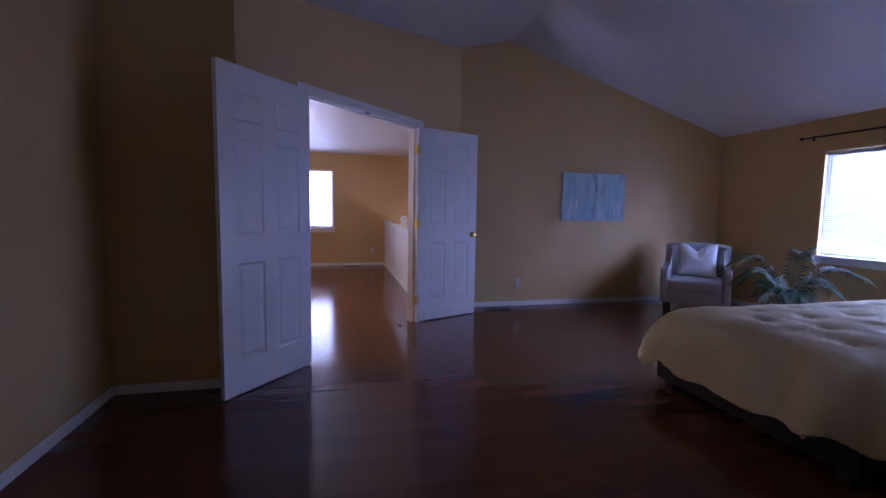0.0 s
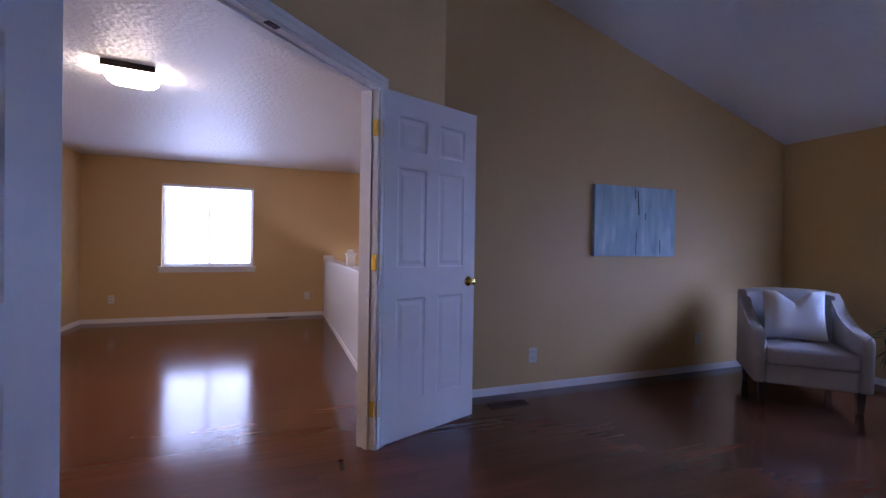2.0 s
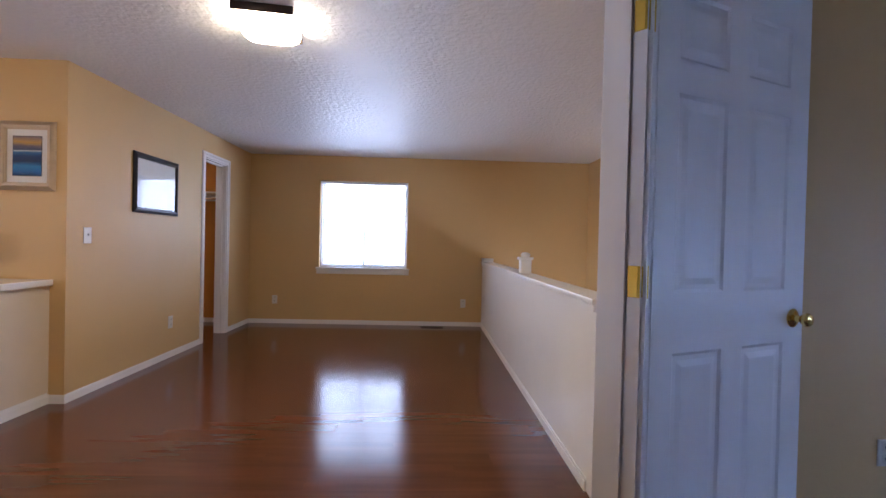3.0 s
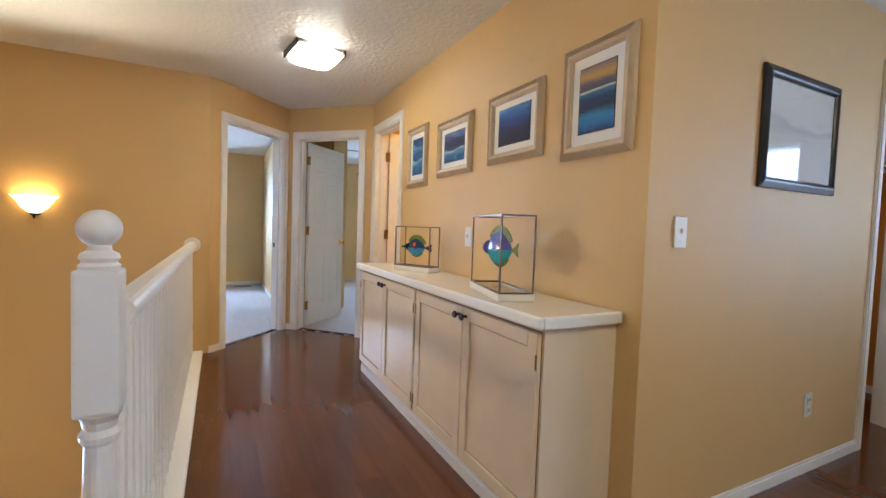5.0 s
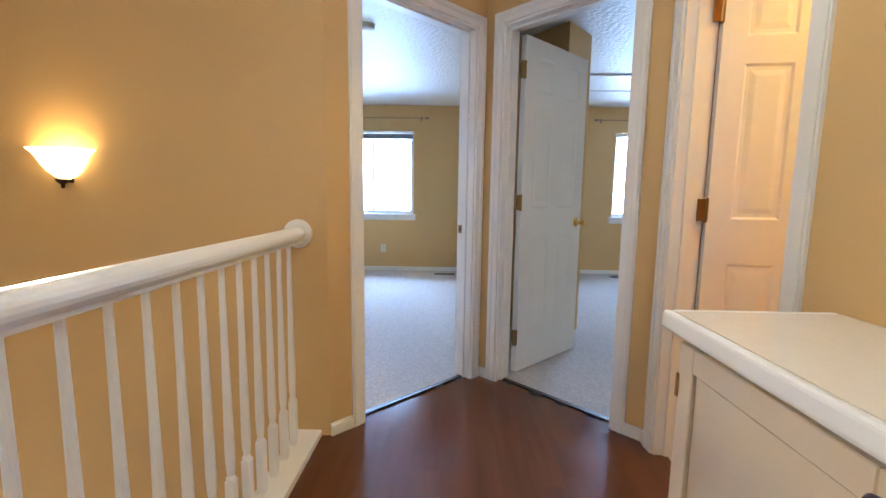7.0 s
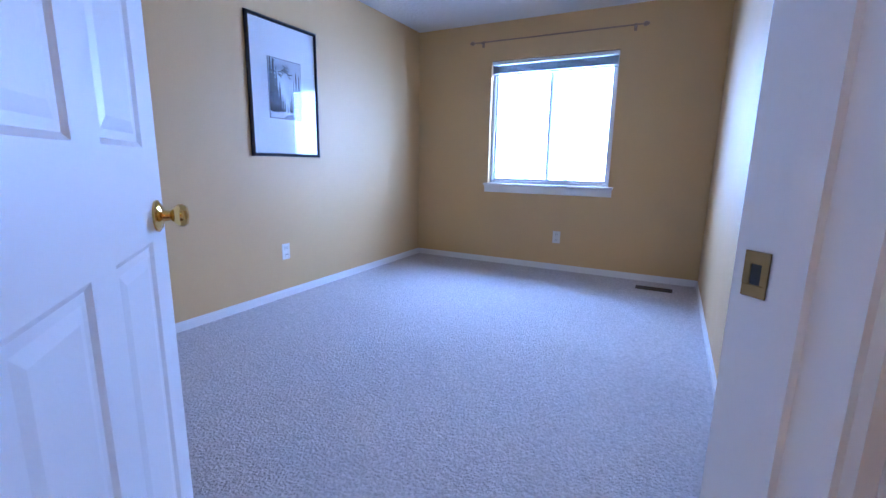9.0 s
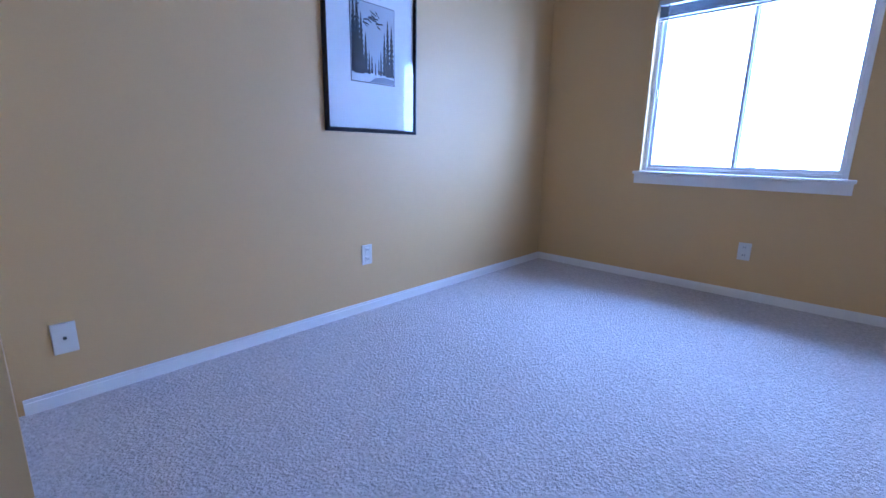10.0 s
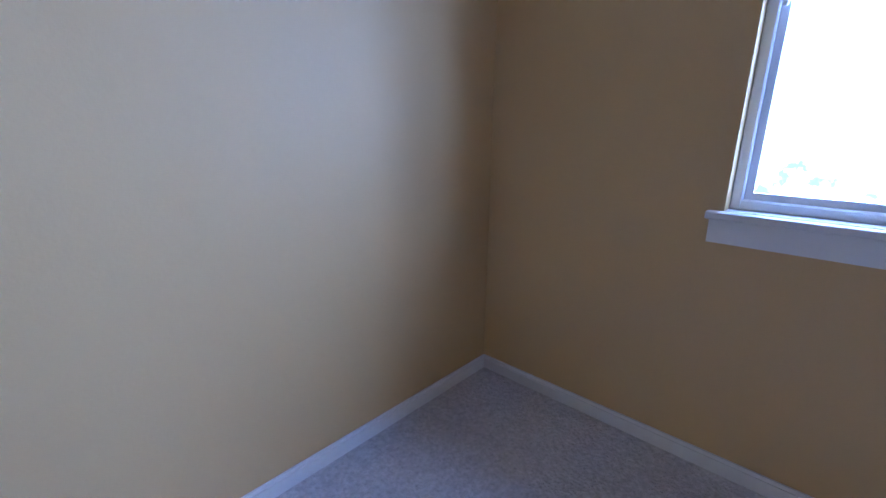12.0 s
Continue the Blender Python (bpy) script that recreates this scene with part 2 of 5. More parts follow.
def wall(name, p0, p1, z0, z1, holes=(), thick=0.12, label="tan painted plaster wall", material=None, kind="structure"):
    """Face from p0 to p1; the body lies on the left of that line. holes: s0, s1, z0, z1."""
    length = math.hypot(p1[0] - p0[0], p1[1] - p0[1])
    ss = sorted({0.0, length, *[h[0] for h in holes], *[h[1] for h in holes]})
    zs = sorted({z0, z1, *[h[2] for h in holes], *[h[3] for h in holes]})

    def solid(i, k):
        if not (0 <= i < len(ss) - 1 and 0 <= k < len(zs) - 1):
            return False
        s, z = (ss[i] + ss[i + 1]) / 2, (zs[k] + zs[k + 1]) / 2
        return not any(h[0] < s < h[1] and h[2] < z < h[3] for h in holes)

    bm = bmesh.new()
    cache = {}

    def v(s, y, z):
        key = (round(s, 5), y, round(z, 5))
        if key not in cache:
            cache[key] = bm.verts.new((s, y, z))
        return cache[key]

    for i in range(len(ss) - 1):
        for k in range(len(zs) - 1):
            if not solid(i, k):
                continue
            a, b, c, d = ss[i], ss[i + 1], zs[k], zs[k + 1]
            bm.faces.new((v(a, 0, c), v(b, 0, c), v(b, 0, d), v(a, 0, d)))
            bm.faces.new((v(a, thick, c), v(a, thick, d), v(b, thick, d), v(b, thick, c)))
            if not solid(i - 1, k):
                bm.faces.new((v(a, 0, c), v(a, 0, d), v(a, thick, d), v(a, thick, c)))
            if not solid(i + 1, k):
                bm.faces.new((v(b, 0, c), v(b, thick, c), v(b, thick, d), v(b, 0, d)))
            if not solid(i, k - 1):
                bm.faces.new((v(a, 0, c), v(a, thick, c), v(b, thick, c), v(b, 0, c)))
            if not solid(i, k + 1):
                bm.faces.new((v(a, 0, d), v(b, 0, d), v(b, thick, d), v(a, thick, d)))
    ob = part(name, bm, material or WALL)
    ob.matrix_basis = frame_on(p0, p1)
    return tagged(ob, label, "wall", kind=kind)


def skirting(name, p0, p1, side=-1, h=0.058, label="white painted baseboard", cut=()):
    """Baseboard on the right of the line p0-p1 (side -1). cut: s0, s1 left free."""
    length = math.hypot(p1[0] - p0[0], p1[1] - p0[1])
    bm = bmesh.new()
    s = 0.0
    for a, b in [*cut, (length, length)]:
        if a - s > 0.01:
            y0, y1 = (0.0, 0.012) if side > 0 else (-0.012, 0.0)
            bx(bm, s, a, y0, y1, 0.0, h * 0.8)
            y0, y1 = (0.0, 0.007) if side > 0 else (-0.007, 0.0)
            bx(bm, s, a, y0, y1, h * 0.8, h)
        s = b
    ob = part(name, bm, TRIM)
    ob.matrix_basis = frame_on(p0, p1)
    return tagged(ob, label, "baseboard", kind="structure")


def slab(name, points, z0, z1, material, label, category):
    return solo(name, prism(points, z0, z1), material, label, category, "structure")


def door_frame(name, m, s0, s1, top, thick, label, cw=0.062, sides=(1, 1)):
    """Jamb lining and casings round the opening s0..s1 of a wall with matrix m."""
    fr = thing(name, m, label, "door frame", kind="structure")
    j = 0.018
    part("jamb", box(s0, s0 + j, 0.0, thick, 0, top), TRIM, fr)
    part("jamb", box(s1 - j, s1, 0.0, thick, 0, top), TRIM, fr)
    part("head_jamb", box(s0 + j, s1 - j, 0.0, thick, top - j, top), TRIM, fr)
    st = 0.012
    part("stop", box(s0 + j, s0 + j + st, thick * 0.35, thick * 0.6, 0, top - j), TRIM, fr)
    part("stop", box(s1 - j - st, s1 - j, thick * 0.35, thick * 0.6, 0, top - j), TRIM, fr)
    part("stop", box(s0 + j + st, s1 - j - st, thick * 0.35, thick * 0.6, top - j - st, top - j), TRIM, fr)
    for k, (y, d) in enumerate(((0.0, -1), (thick, 1))):
        if not sides[k]:
            continue
        for a, b, c, e in ((s0 - cw + 0.006, s0 + 0.006, 0, top + cw - 0.006), (s1 - 0.006, s1 + cw - 0.006, 0, top + cw - 0.006), (s0 + 0.006, s1 - 0.006, top - 0.006, top + cw - 0.006)):
            bm = bmesh.new()
            ya, yb = sorted((y, y + d * 0.011))
            bx(bm, a, b, ya, yb, c, e)
            ya, yb = sorted((y + d * 0.011, y + d * 0.017))
            if b - a < 0.1:
                w0, w1 = (a + 0.006, a + 0.030) if a < s0 else (b - 0.030, b - 0.006)
                bx(bm, w0, w1, ya, yb, c, e - 0.004, 0.002, 1)
            else:
                bx(bm, a - 0.03, b + 0.03, ya, yb, e - 0.030, e - 0.006, 0.002, 1)
            part("casing", bm, TRIM, fr)
    return fr


def panel_face(bm, w, h, y, d, panels):
    """One face of a panelled leaf in the plane y, recesses going to y + d * depth."""
    xs = sorted({0.0, w, *[p[0] for p in panels], *[p[1] for p in panels]})
    zs = sorted({0.0, h, *[p[2] for p in panels], *[p[3] for p in panels]})
    for a, b in zip(xs, xs[1:]):
        for c, e in zip(zs, zs[1:]):
            mx, mz = (a + b) / 2, (c + e) / 2
            inside = [p for p in panels if p[0] < mx < p[1] and p[2] < mz < p[3]]
            if not inside:
                bm.faces.new([bm.verts.new(q) for q in ((a, y, c), (b, y, c), (b, y, e), (a, y, e))])
    for a, b, c, e in panels:
        rings = []
        for inset, depth in ((0.0, 0.0), (0.010, 0.0055), (0.024, 0.0055), (0.044, 0.0020)):
            yy = y + d * depth
            rings.append([bm.verts.new(q) for q in ((a + inset, yy, c + inset), (b - inset, yy, c + inset), (b - inset, yy, e - inset), (a + inset, yy, e - inset))])
        for r0, r1 in zip(rings, rings[1:]):
            for k in range(4):
                bm.faces.new((r0[k], r0[(k + 1) % 4], r1[(k + 1) % 4], r1[k]))
        bm.faces.new(rings[-1])


def door_leaf(name, m, w, label, hinge_metal=BRASS, knob_metal=BRASS, knob=True, h=2.03, mirror=False, hinge_y=None, t=0.035, knob_z=0.91, plates=False):
    """A six-panel leaf: hinge edge at x = 0, leaf along +x, thickness from y = 0 to t."""
    d = thing(name, m, label, "door", kind="structure")
    st, mid = 0.11 * w / 0.76, 0.10 * w / 0.76
    pw = (w - 2 * st - mid) / 2
    cols = ((st, st + pw), (st + pw + mid, w - st))
    rows = ((0.21, 0.83), (1.01, 1.60), (1.70, 1.90))
    panels = [(a, b, c, e) for a, b in cols for c, e in rows]
    bm = bmesh.new()
    panel_face(bm, w, h, 0.0, 1, panels)
    panel_face(bm, w, h, t, -1, panels)
    for q in (((0, 0, 0), (0, t, 0), (0, t, h), (0, 0, h)), ((w, 0, 0), (w, t, 0), (w, t, h), (w, 0, h)), ((0, 0, 0), (w, 0, 0), (w, t, 0), (0, t, 0)), ((0, 0, h), (w, 0, h), (w, t, h), (0, t, h))):
        bm.faces.new([bm.verts.new(p) for p in q])
    bmesh.ops.remove_doubles(bm, verts=bm.verts, dist=1e-5)
    part("leaf", bm, DOORW, d)
    hy = t if hinge_y is None else hinge_y
    for z in (0.22, 1.045, 1.80):
        bm = lathe(((0.004, -0.050), (0.0075, -0.046), (0.0075, 0.044), (0.004, 0.050)), 10)
        sy = -1 if hy > t / 2 else 1
        bx(bm, 0.0005, 0.0025, *sorted((0.0, sy * 0.033)), -0.044, 0.044)
        if plates:
            bx(bm, -0.034, 0.0, -0.0022, 0.0022, -0.044, 0.044)
        part("hinge", bm, hinge_metal, d, at=pose(-0.004, hy, z, 0, 0, 0))
    if knob:
        for y, sgn in ((0.0, -1), (t, 1)):
            prof = ((0.032, 0.0), (0.033, 0.004), (0.026, 0.009), (0.012, 0.013), (0.010, 0.026), (0.017, 0.031), (0.023, 0.040), (0.024, 0.048), (0.019, 0.056), (0.004, 0.059))
            part("knob", lathe([(r, y + sgn * hh) for r, hh in prof], 20, "y", at=(w - 0.06, 0, knob_z)), knob_metal, d, "polished brass knob", smooth=True)
        part("latch", box(w - 0.0005, w + 0.0015, t * 0.2, t * 0.8, knob_z - 0.028, knob_z + 0.028), knob_metal, d)
    return d


def window(name, m, s0, s1, z0, z1, thick, label, mull=True, latch=True):
    """A vinyl slider in the opening; room face is y = 0, outside y = thick."""
    w = thing(name, m, label, "window", kind="structure")
    f, y0, y1 = 0.028, 0.055, 0.105
    part("frame", box(s0, s0 + f, y0, y1, z0, z1, 0.003, 1), VINYL, w)
    part("frame", box(s1 - f, s1, y0, y1, z0, z1, 0.003, 1), VINYL, w)
    part("frame", box(s0 + f, s1 - f, y0, y1, z0, z0 + f, 0.003, 1), VINYL, w)
    part("frame", box(s0 + f, s1 - f, y0, y1, z1 - f, z1, 0.003, 1), VINYL, w)
    sm = (s0 + s1) / 2
    a0, a1, b0, b1 = s0 + f, s1 - f, z0 + f, z1 - f
    for k, (a, b, y) in enumerate(((a0, sm + 0.015, y0 + 0.026), (sm - 0.015, a1, y0 + 0.004))):
        g = 0.020
        bm = bmesh.new()
        bx(bm, a, a + g, y, y + 0.02, b0, b1)
        bx(bm, b - g, b, y, y + 0.02, b0, b1)
        bx(bm, a + g, b - g, y, y + 0.02, b0, b0 + g)
        bx(bm, a + g, b - g, y, y + 0.02, b1 - g, b1)
        sash = part("sash", bm, VINYL, w)
        gl = part("pane", box(a + g, b - g, y + 0.008, y + 0.011, b0 + g, b1 - g), GLASS, sash)
        gl.visible_shadow = False
    if latch:
        part("latch", box(a0 + 0.004, a0 + 0.018, y0 - 0.008, y0 + 0.006, (z0 + z1) / 2 - 0.06, (z0 + z1) / 2 + 0.0, 0.003, 1), VINYL, w)
    # stool and apron
    part("sill", box(s0 - 0.040, s1 + 0.040, -0.035, 0.0, z0 - 0.022, z0, 0.005), TRIM, w)
    part("sill", box(s0, s1, 0.0, y0, z0 - 0.022, z0 + 0.001), TRIM, w)
    bm = bmesh.new()
    vs = [(-0.020, z0 - 0.022), (-0.014, z0 - 0.090), (0.0, z0 - 0.090), (0.0, z0 - 0.022)]
    ends = [[bm.verts.new((s, y, z)) for y, z in vs] for s in (s0 - 0.030, s1 + 0.030)]
    for k in range(4):
        bm.faces.new((ends[0][k], ends[0][(k + 1) % 4], ends[1][(k + 1) % 4], ends[1][k]))
    bm.faces.new(ends[0])
    bm.faces.new(ends[1])
    part("apron", bm, TRIM, w)
    return w


def blind(name, m, s0, s1, ztop, zbot, label, tilt=25, pitch=0.0235, gathered=False, y=0.025):
    b = thing(name, m, label, "window blind")
    part("headrail", box(s0, s1, y - 0.018, y + 0.018, ztop - 0.032, ztop, 0.003, 1), SLAT, b)
    n = 40 if gathered else int((ztop - 0.045 - zbot) / pitch)
    bm = bmesh.new()
    sec = [(-0.0125, -0.0016), (-0.006, 0.0004), (0.0, 0.001), (0.006, 0.0004), (0.0125, -0.0016)]
    for up in (0.0, 0.0007):
        ends = [[bm.verts.new((s, q[0], q[1] + up)) for q in sec] for s in (s0 + 0.006, s1 - 0.006)]
        for k in range(4):
            bm.faces.new((ends[0][k], ends[0][k + 1], ends[1][k + 1], ends[1][k]))
    first = part("slat", bm, SLAT, b)
    for k in range(n):
        z = ztop - 0.040 - k * (0.0018 if gathered else pitch)
        mm = pose(0, y, z, 2 if gathered else tilt, 0, 0)
        if k == 0:
            first.matrix_basis = mm
        else:
            again(first, b, mm)
    zl = ztop - 0.045 - n * 0.0018 if gathered else zbot
    part("bottom_rail", box(s0 + 0.004, s1 - 0.004, y - 0.012, y + 0.012, zl - 0.014, zl, 0.003, 1), SLAT, b)
    if not gathered:
        for s in (s0 + 0.16, s1 - 0.16):
            part("ladder_cord", box(s - 0.001, s + 0.001, y - 0.001, y + 0.001, zl, ztop - 0.03), SLAT, b)
    part("wand", lathe(((0.004, 0), (0.004, 0.45)), 8), SLAT, b, at=pose(s0 + 0.07, y - 0.024, ztop - 0.48))
    return b


def outlet(name, m, label, kind="outlet"):
    """A wall plate in the local plane y = 0, facing -y."""
    o = thing(name, m, label, kind if kind != "jack" else "cable jack")
    part("plate", box(-0.036, 0.036, -0.006, 0.0, -0.058, 0.058, 0.004), PLATE, o)
    if kind == "outlet":
        for z in (-0.026, 0.026):
            rec = part("receptacle", box(-0.016, 0.016, -0.009, -0.006, z - 0.018, z + 0.018, 0.003), PLATE, o)
            for x in (-0.006, 0.006):
                part("slot", box(x - 0.0014, x + 0.0014, -0.0100, -0.0091, z - 0.004, z + 0.008), DARK, rec)
        part("screw", lathe(((0.003, 0), (0.003, -0.0012)), 8, "y", at=(0, -0.006, 0)), PLATE, o)
    elif kind == "switch":
        part("toggle", box(-0.005, 0.005, -0.017, -0.006, -0.004, 0.014, 0.002, 1), PLATE, o)
        for z in (-0.03, 0.03):
            part("screw", lathe(((0.003, 0), (0.003, -0.0012)), 8, "y", at=(0, -0.006, z)), PLATE, o)
    else:
        part("connector", lathe(((0.006, -0.006), (0.006, -0.012), (0.004, -0.012), (0.004, -0.016)), 12, "y"), DARK, o)
    return o


def floor_vent(name, m, w, d, label):
    v = thing(name, m, label, "floor vent")
    bm = bmesh.new()
    for a, b, c, e in ((-w / 2, w / 2, -d / 2, -d / 2 + 0.014), (-w / 2, w / 2, d / 2 - 0.014, d / 2), (-w / 2, -w / 2 + 0.014, -d / 2 + 0.014, d / 2 - 0.014), (w / 2 - 0.014, w / 2, -d / 2 + 0.014, d / 2 - 0.014)):
        bx(bm, a, b, c, e, 0.0, 0.005)
    part("frame", bm, VENTM, v)
    part("backing", box(-w / 2 + 0.012, w / 2 - 0.012, -d / 2 + 0.012, d / 2 - 0.012, 0.0003, 0.001), DARK, v)
    n = int((w - 0.03) / 0.014)
    first = part("slat", box(-0.0035, 0.0035, -d / 2 + 0.014, d / 2 - 0.014, 0.0012, 0.004), VENTM, v)
    for k in range(n):
        mm = pose(-w / 2 + 0.022 + k * 0.014, 0, 0)
        if k == 0:
            first.matrix_basis = mm
        else:
            again(first, v, mm)
    return v


def curtain_rod(name, m, length, label, thin=0.006, metal=None):
    metal = metal or ROD
    r = thing(name, m, label, "curtain rod")
    part("rod", lathe(((thin, 0), (thin, length)), 12, "x"), metal, r, smooth=True)
    for s, d in ((0.0, -1), (length, 1)):
        part("finial", lathe([(q, s + d * hh) for q, hh in ((thin, 0.0), (0.018, 0.012), (0.020, 0.025), (0.010, 0.045), (0.004, 0.052))], 14, "x"), metal, r, smooth=True)
    for s in (0.06, length - 0.06):
        bm = box(s - 0.006, s + 0.006, -0.0, 0.07, -0.006, 0.006)
        bx(bm, s - 0.012, s + 0.012, 0.066, 0.072, -0.03, 0.03)
        part("bracket", bm, metal, r)
    return r

# ---------------------------------------------------------------- structure
R2 = math.sqrt(0.5)
CH = 2.33          # flat ceiling height
NW, SE = (1.12, 3.21), (3.17, 5.26)     # diagonal double-door wall of the bedroom

# bedroom
wall("wall_bedroom_west", (0.36, -1.2), (0.36, 3.21), -0.02, 2.9)
wall("wall_bedroom_short", (0.36, 3.21), (1.12, 3.21), -0.02, 3.3)
wall("wall_bedroom_diagonal", NW, SE, -0.02, 3.35, [(0.54, 2.04, -0.02, 2.045)])
wall("wall_bedroom_north", SE, (7.08, 5.26), -0.02, 3.35)
wall("wall_bedroom_east", (6.96, 5.26), (6.96, -1.2), -0.02, 2.9, [(1.35, 3.85, 0.76, 1.90)])
wall("wall_bedroom_south", (7.08, -1.2), (0.24, -1.2), -0.02, 3.35)


def vault(x):
    return 3.235 - (0.306 * (x - 3.77) if x > 3.77 else 0.245 * (3.77 - x))


bm = bmesh.new()
for a, b in ((0.2, 3.77), (3.77, 7.1)):
    lo = [bm.verts.new(p) for p in ((a, -1.3, vault(a)), (b, -1.3, vault(b)), (b, 5.45, vault(b)), (a, 5.45, vault(a)))]
    hi = [bm.verts.new((v.co.x, v.co.y, v.co.z + 0.04)) for v in lo]
    bm.faces.new(lo)
    bm.faces.new(hi[::-1])
    for k in range(4):
        bm.faces.new((lo[k], lo[(k + 1) % 4], hi[(k + 1) % 4], hi[k]))
solo("ceiling_bedroom", bm, CEIL_BED, "white textured vaulted ceiling of the bedroom", "ceiling", "structure")

# loft and landing
LOFT_WIN = (0.445, 1.66, 0.79, 1.99)
wall("wall_loft_north", (-0.628, 9.55), (4.32, 9.55), -2.7, CH + 0.02, [(LOFT_WIN[0] + 0.628, LOFT_WIN[1] + 0.628, LOFT_WIN[2], LOFT_WIN[3])])
wall("wall_loft_west", (-0.508, 6.49), (-0.508, 9.55), -0.02, CH + 0.02, [(1.82, 2.36, -0.02, 2.045)])
wall("wall_landing_north", (-3.67, 6.49), (-0.628, 6.49), -0.02, CH + 0.02, [(0.09, 0.745, -0.02, 2.045)])
wall("wall_door_a", (-3.65, 5.07), (-4.37, 5.79), -0.02, CH + 0.02, [(0.170, 0.945, -0.02, 2.020)])
wall("wall_door_b", (-4.37, 5.79), (-3.67, 6.49), -0.02, CH + 0.02, [(0.116, 0.852, -0.02, 2.030)])
wall("wall_stairwell_west", (-3.65, 2.4), (-3.65, 5.07), -2.7, CH + 0.02, [(0.12, 0.62, -1.9, -0.42)])
wall("wall_stairwell_south", (0.24, 2.4), (-3.77, 2.4), -2.7, CH + 0.02)
wall("wall_stairwell_east", (4.2, 9.67), (4.2, 5.38), -2.7, CH + 0.02, [(1.47, 3.07, -0.85, 0.35)])
wall("wall_bedroom_back", (0.24, 2.4), (0.24, 3.33), -2.7, CH + 0.02, thick=0.02)
slab("wall_under_landing", [(-3.65, 4.93), (-0.595, 4.93), (-0.595, 2.4), (-0.50, 2.4), (-0.50, 5.0), (-3.65, 5.0)], -2.7, -0.125, WALL, "tan painted wall below the landing edge", "wall")
slab("lower_floor", [(-3.8, 2.3), (4.4, 2.3), (4.4, 9.7), (-3.8, 9.7)], -2.8, -2.7, CARPET, "plain lower storey floor under the stairwell", "floor")
HALL = [(-3.70, 2.4), (0.30, 2.4), (0.30, 3.27), (1.07, 3.27), (3.12, 5.32), (4.26, 5.32), (4.26, 9.61), (-0.58, 9.61), (-0.58, 6.55), (-3.70, 6.55), (-4.44, 5.79), (-3.70, 5.07)]
slab("ceiling_landing", HALL, CH, CH + 0.06, CEIL, "white knockdown textured ceiling over loft and landing", "ceiling")

# pony wall of the loft
slab("wall_pony", [(2.72, 5.34), (2.84, 5.34), (2.84, 9.55), (2.72, 9.55)], -2.7, 0.885, TRIM, "white painted half wall beside the stairwell", "half wall")

# bedroom a and b
AW = (3.893, 5.055, 0.822, 1.985)
wall("wall_room_a_west", (-8.04, 3.01), (-8.04, 9.4), -0.02, CH + 0.02, [(AW[0] - 3.01, AW[1] - 3.01, AW[2], AW[3]), (7.86 - 3.01, 9.06 - 3.01, AW[2], AW[3])])
wall("wall_room_a_return", (-4.595, 3.60), (-4.595, 3.08), -0.02, CH + 0.02)
wall("wall_room_a_south", (-3.71, 3.08), (-8.16, 3.08), -0.02, CH + 0.02)
slab("wall_between_rooms", [(-8.04, 5.84), (-4.445, 5.84), (-4.46, 5.79), (-4.375, 5.79), (-4.46, 5.88), (-4.56, 5.98), (-8.04, 5.98)], -0.02, CH + 0.02, WALL, "tan painted wall between two bedrooms", "wall")
slab("wall_closet_block", [(-8.09, 5.98), (-5.36, 5.98), (-5.36, 6.2), (-5.06, 6.42), (-5.345, 6.663), (-8.09, 6.663)], -0.02, CH + 0.02, WALL, "tan painted closet block of the second bedroom", "wall")
wall("wall_room_b_north", (-8.21, 9.28), (-3.6, 9.28), -0.02, CH + 0.02)
wall("wall_room_b_east", (-3.90, 9.28), (-3.90, 6.60), -0.02, CH + 0.02)
slab("ceiling_room_a", [(-8.15, 3.02), (-3.71, 3.02), (-3.71, 5.10), (-4.45, 5.83), (-4.45, 5.93), (-8.15, 5.93)], CH, CH + 0.05, CEIL, "white knockdown textured bedroom ceiling", "ceiling")
slab("ceiling_room_b", [(-8.15, 5.93), (-4.45, 5.93), (-4.45, 5.75), (-3.72, 6.50), (-3.72, 9.34), (-8.15, 9.34)], CH + 0.002, CH + 0.05, CEIL, "white knockdown textured ceiling of second bedroom", "ceiling")
slab("floor_carpet_a", [(-8.15, 3.02), (-3.71, 3.02), (-3.71, 5.04), (-4.41, 5.735), (-4.41, 5.92), (-8.15, 5.92)], -0.10, 0.006, CARPET, "light grey-beige cut pile carpet", "carpet")
slab("floor_carpet_b", [(-8.15, 5.92), (-4.41, 5.92), (-4.41, 5.845), (-3.74, 6.52), (-3.74, 9.34), (-8.15, 9.34)], -0.10, 0.006, CARPET, "light grey-beige carpet of the second bedroom", "carpet")

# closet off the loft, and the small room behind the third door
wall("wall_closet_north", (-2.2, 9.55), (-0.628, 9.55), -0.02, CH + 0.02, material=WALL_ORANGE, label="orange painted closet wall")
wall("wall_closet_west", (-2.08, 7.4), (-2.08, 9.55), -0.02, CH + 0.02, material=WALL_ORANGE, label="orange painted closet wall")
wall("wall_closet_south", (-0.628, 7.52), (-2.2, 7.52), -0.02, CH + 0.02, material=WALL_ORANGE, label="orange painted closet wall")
slab("ceiling_closet", [(-2.2, 7.42), (-0.62, 7.42), (-0.62, 9.6), (-2.2, 9.6)], CH, CH + 0.05, CEIL, "white closet ceiling", "ceiling")
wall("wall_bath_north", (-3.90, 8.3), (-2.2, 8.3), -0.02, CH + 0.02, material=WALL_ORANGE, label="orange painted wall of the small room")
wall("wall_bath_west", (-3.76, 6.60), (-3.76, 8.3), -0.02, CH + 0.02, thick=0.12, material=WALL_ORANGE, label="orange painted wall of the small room")
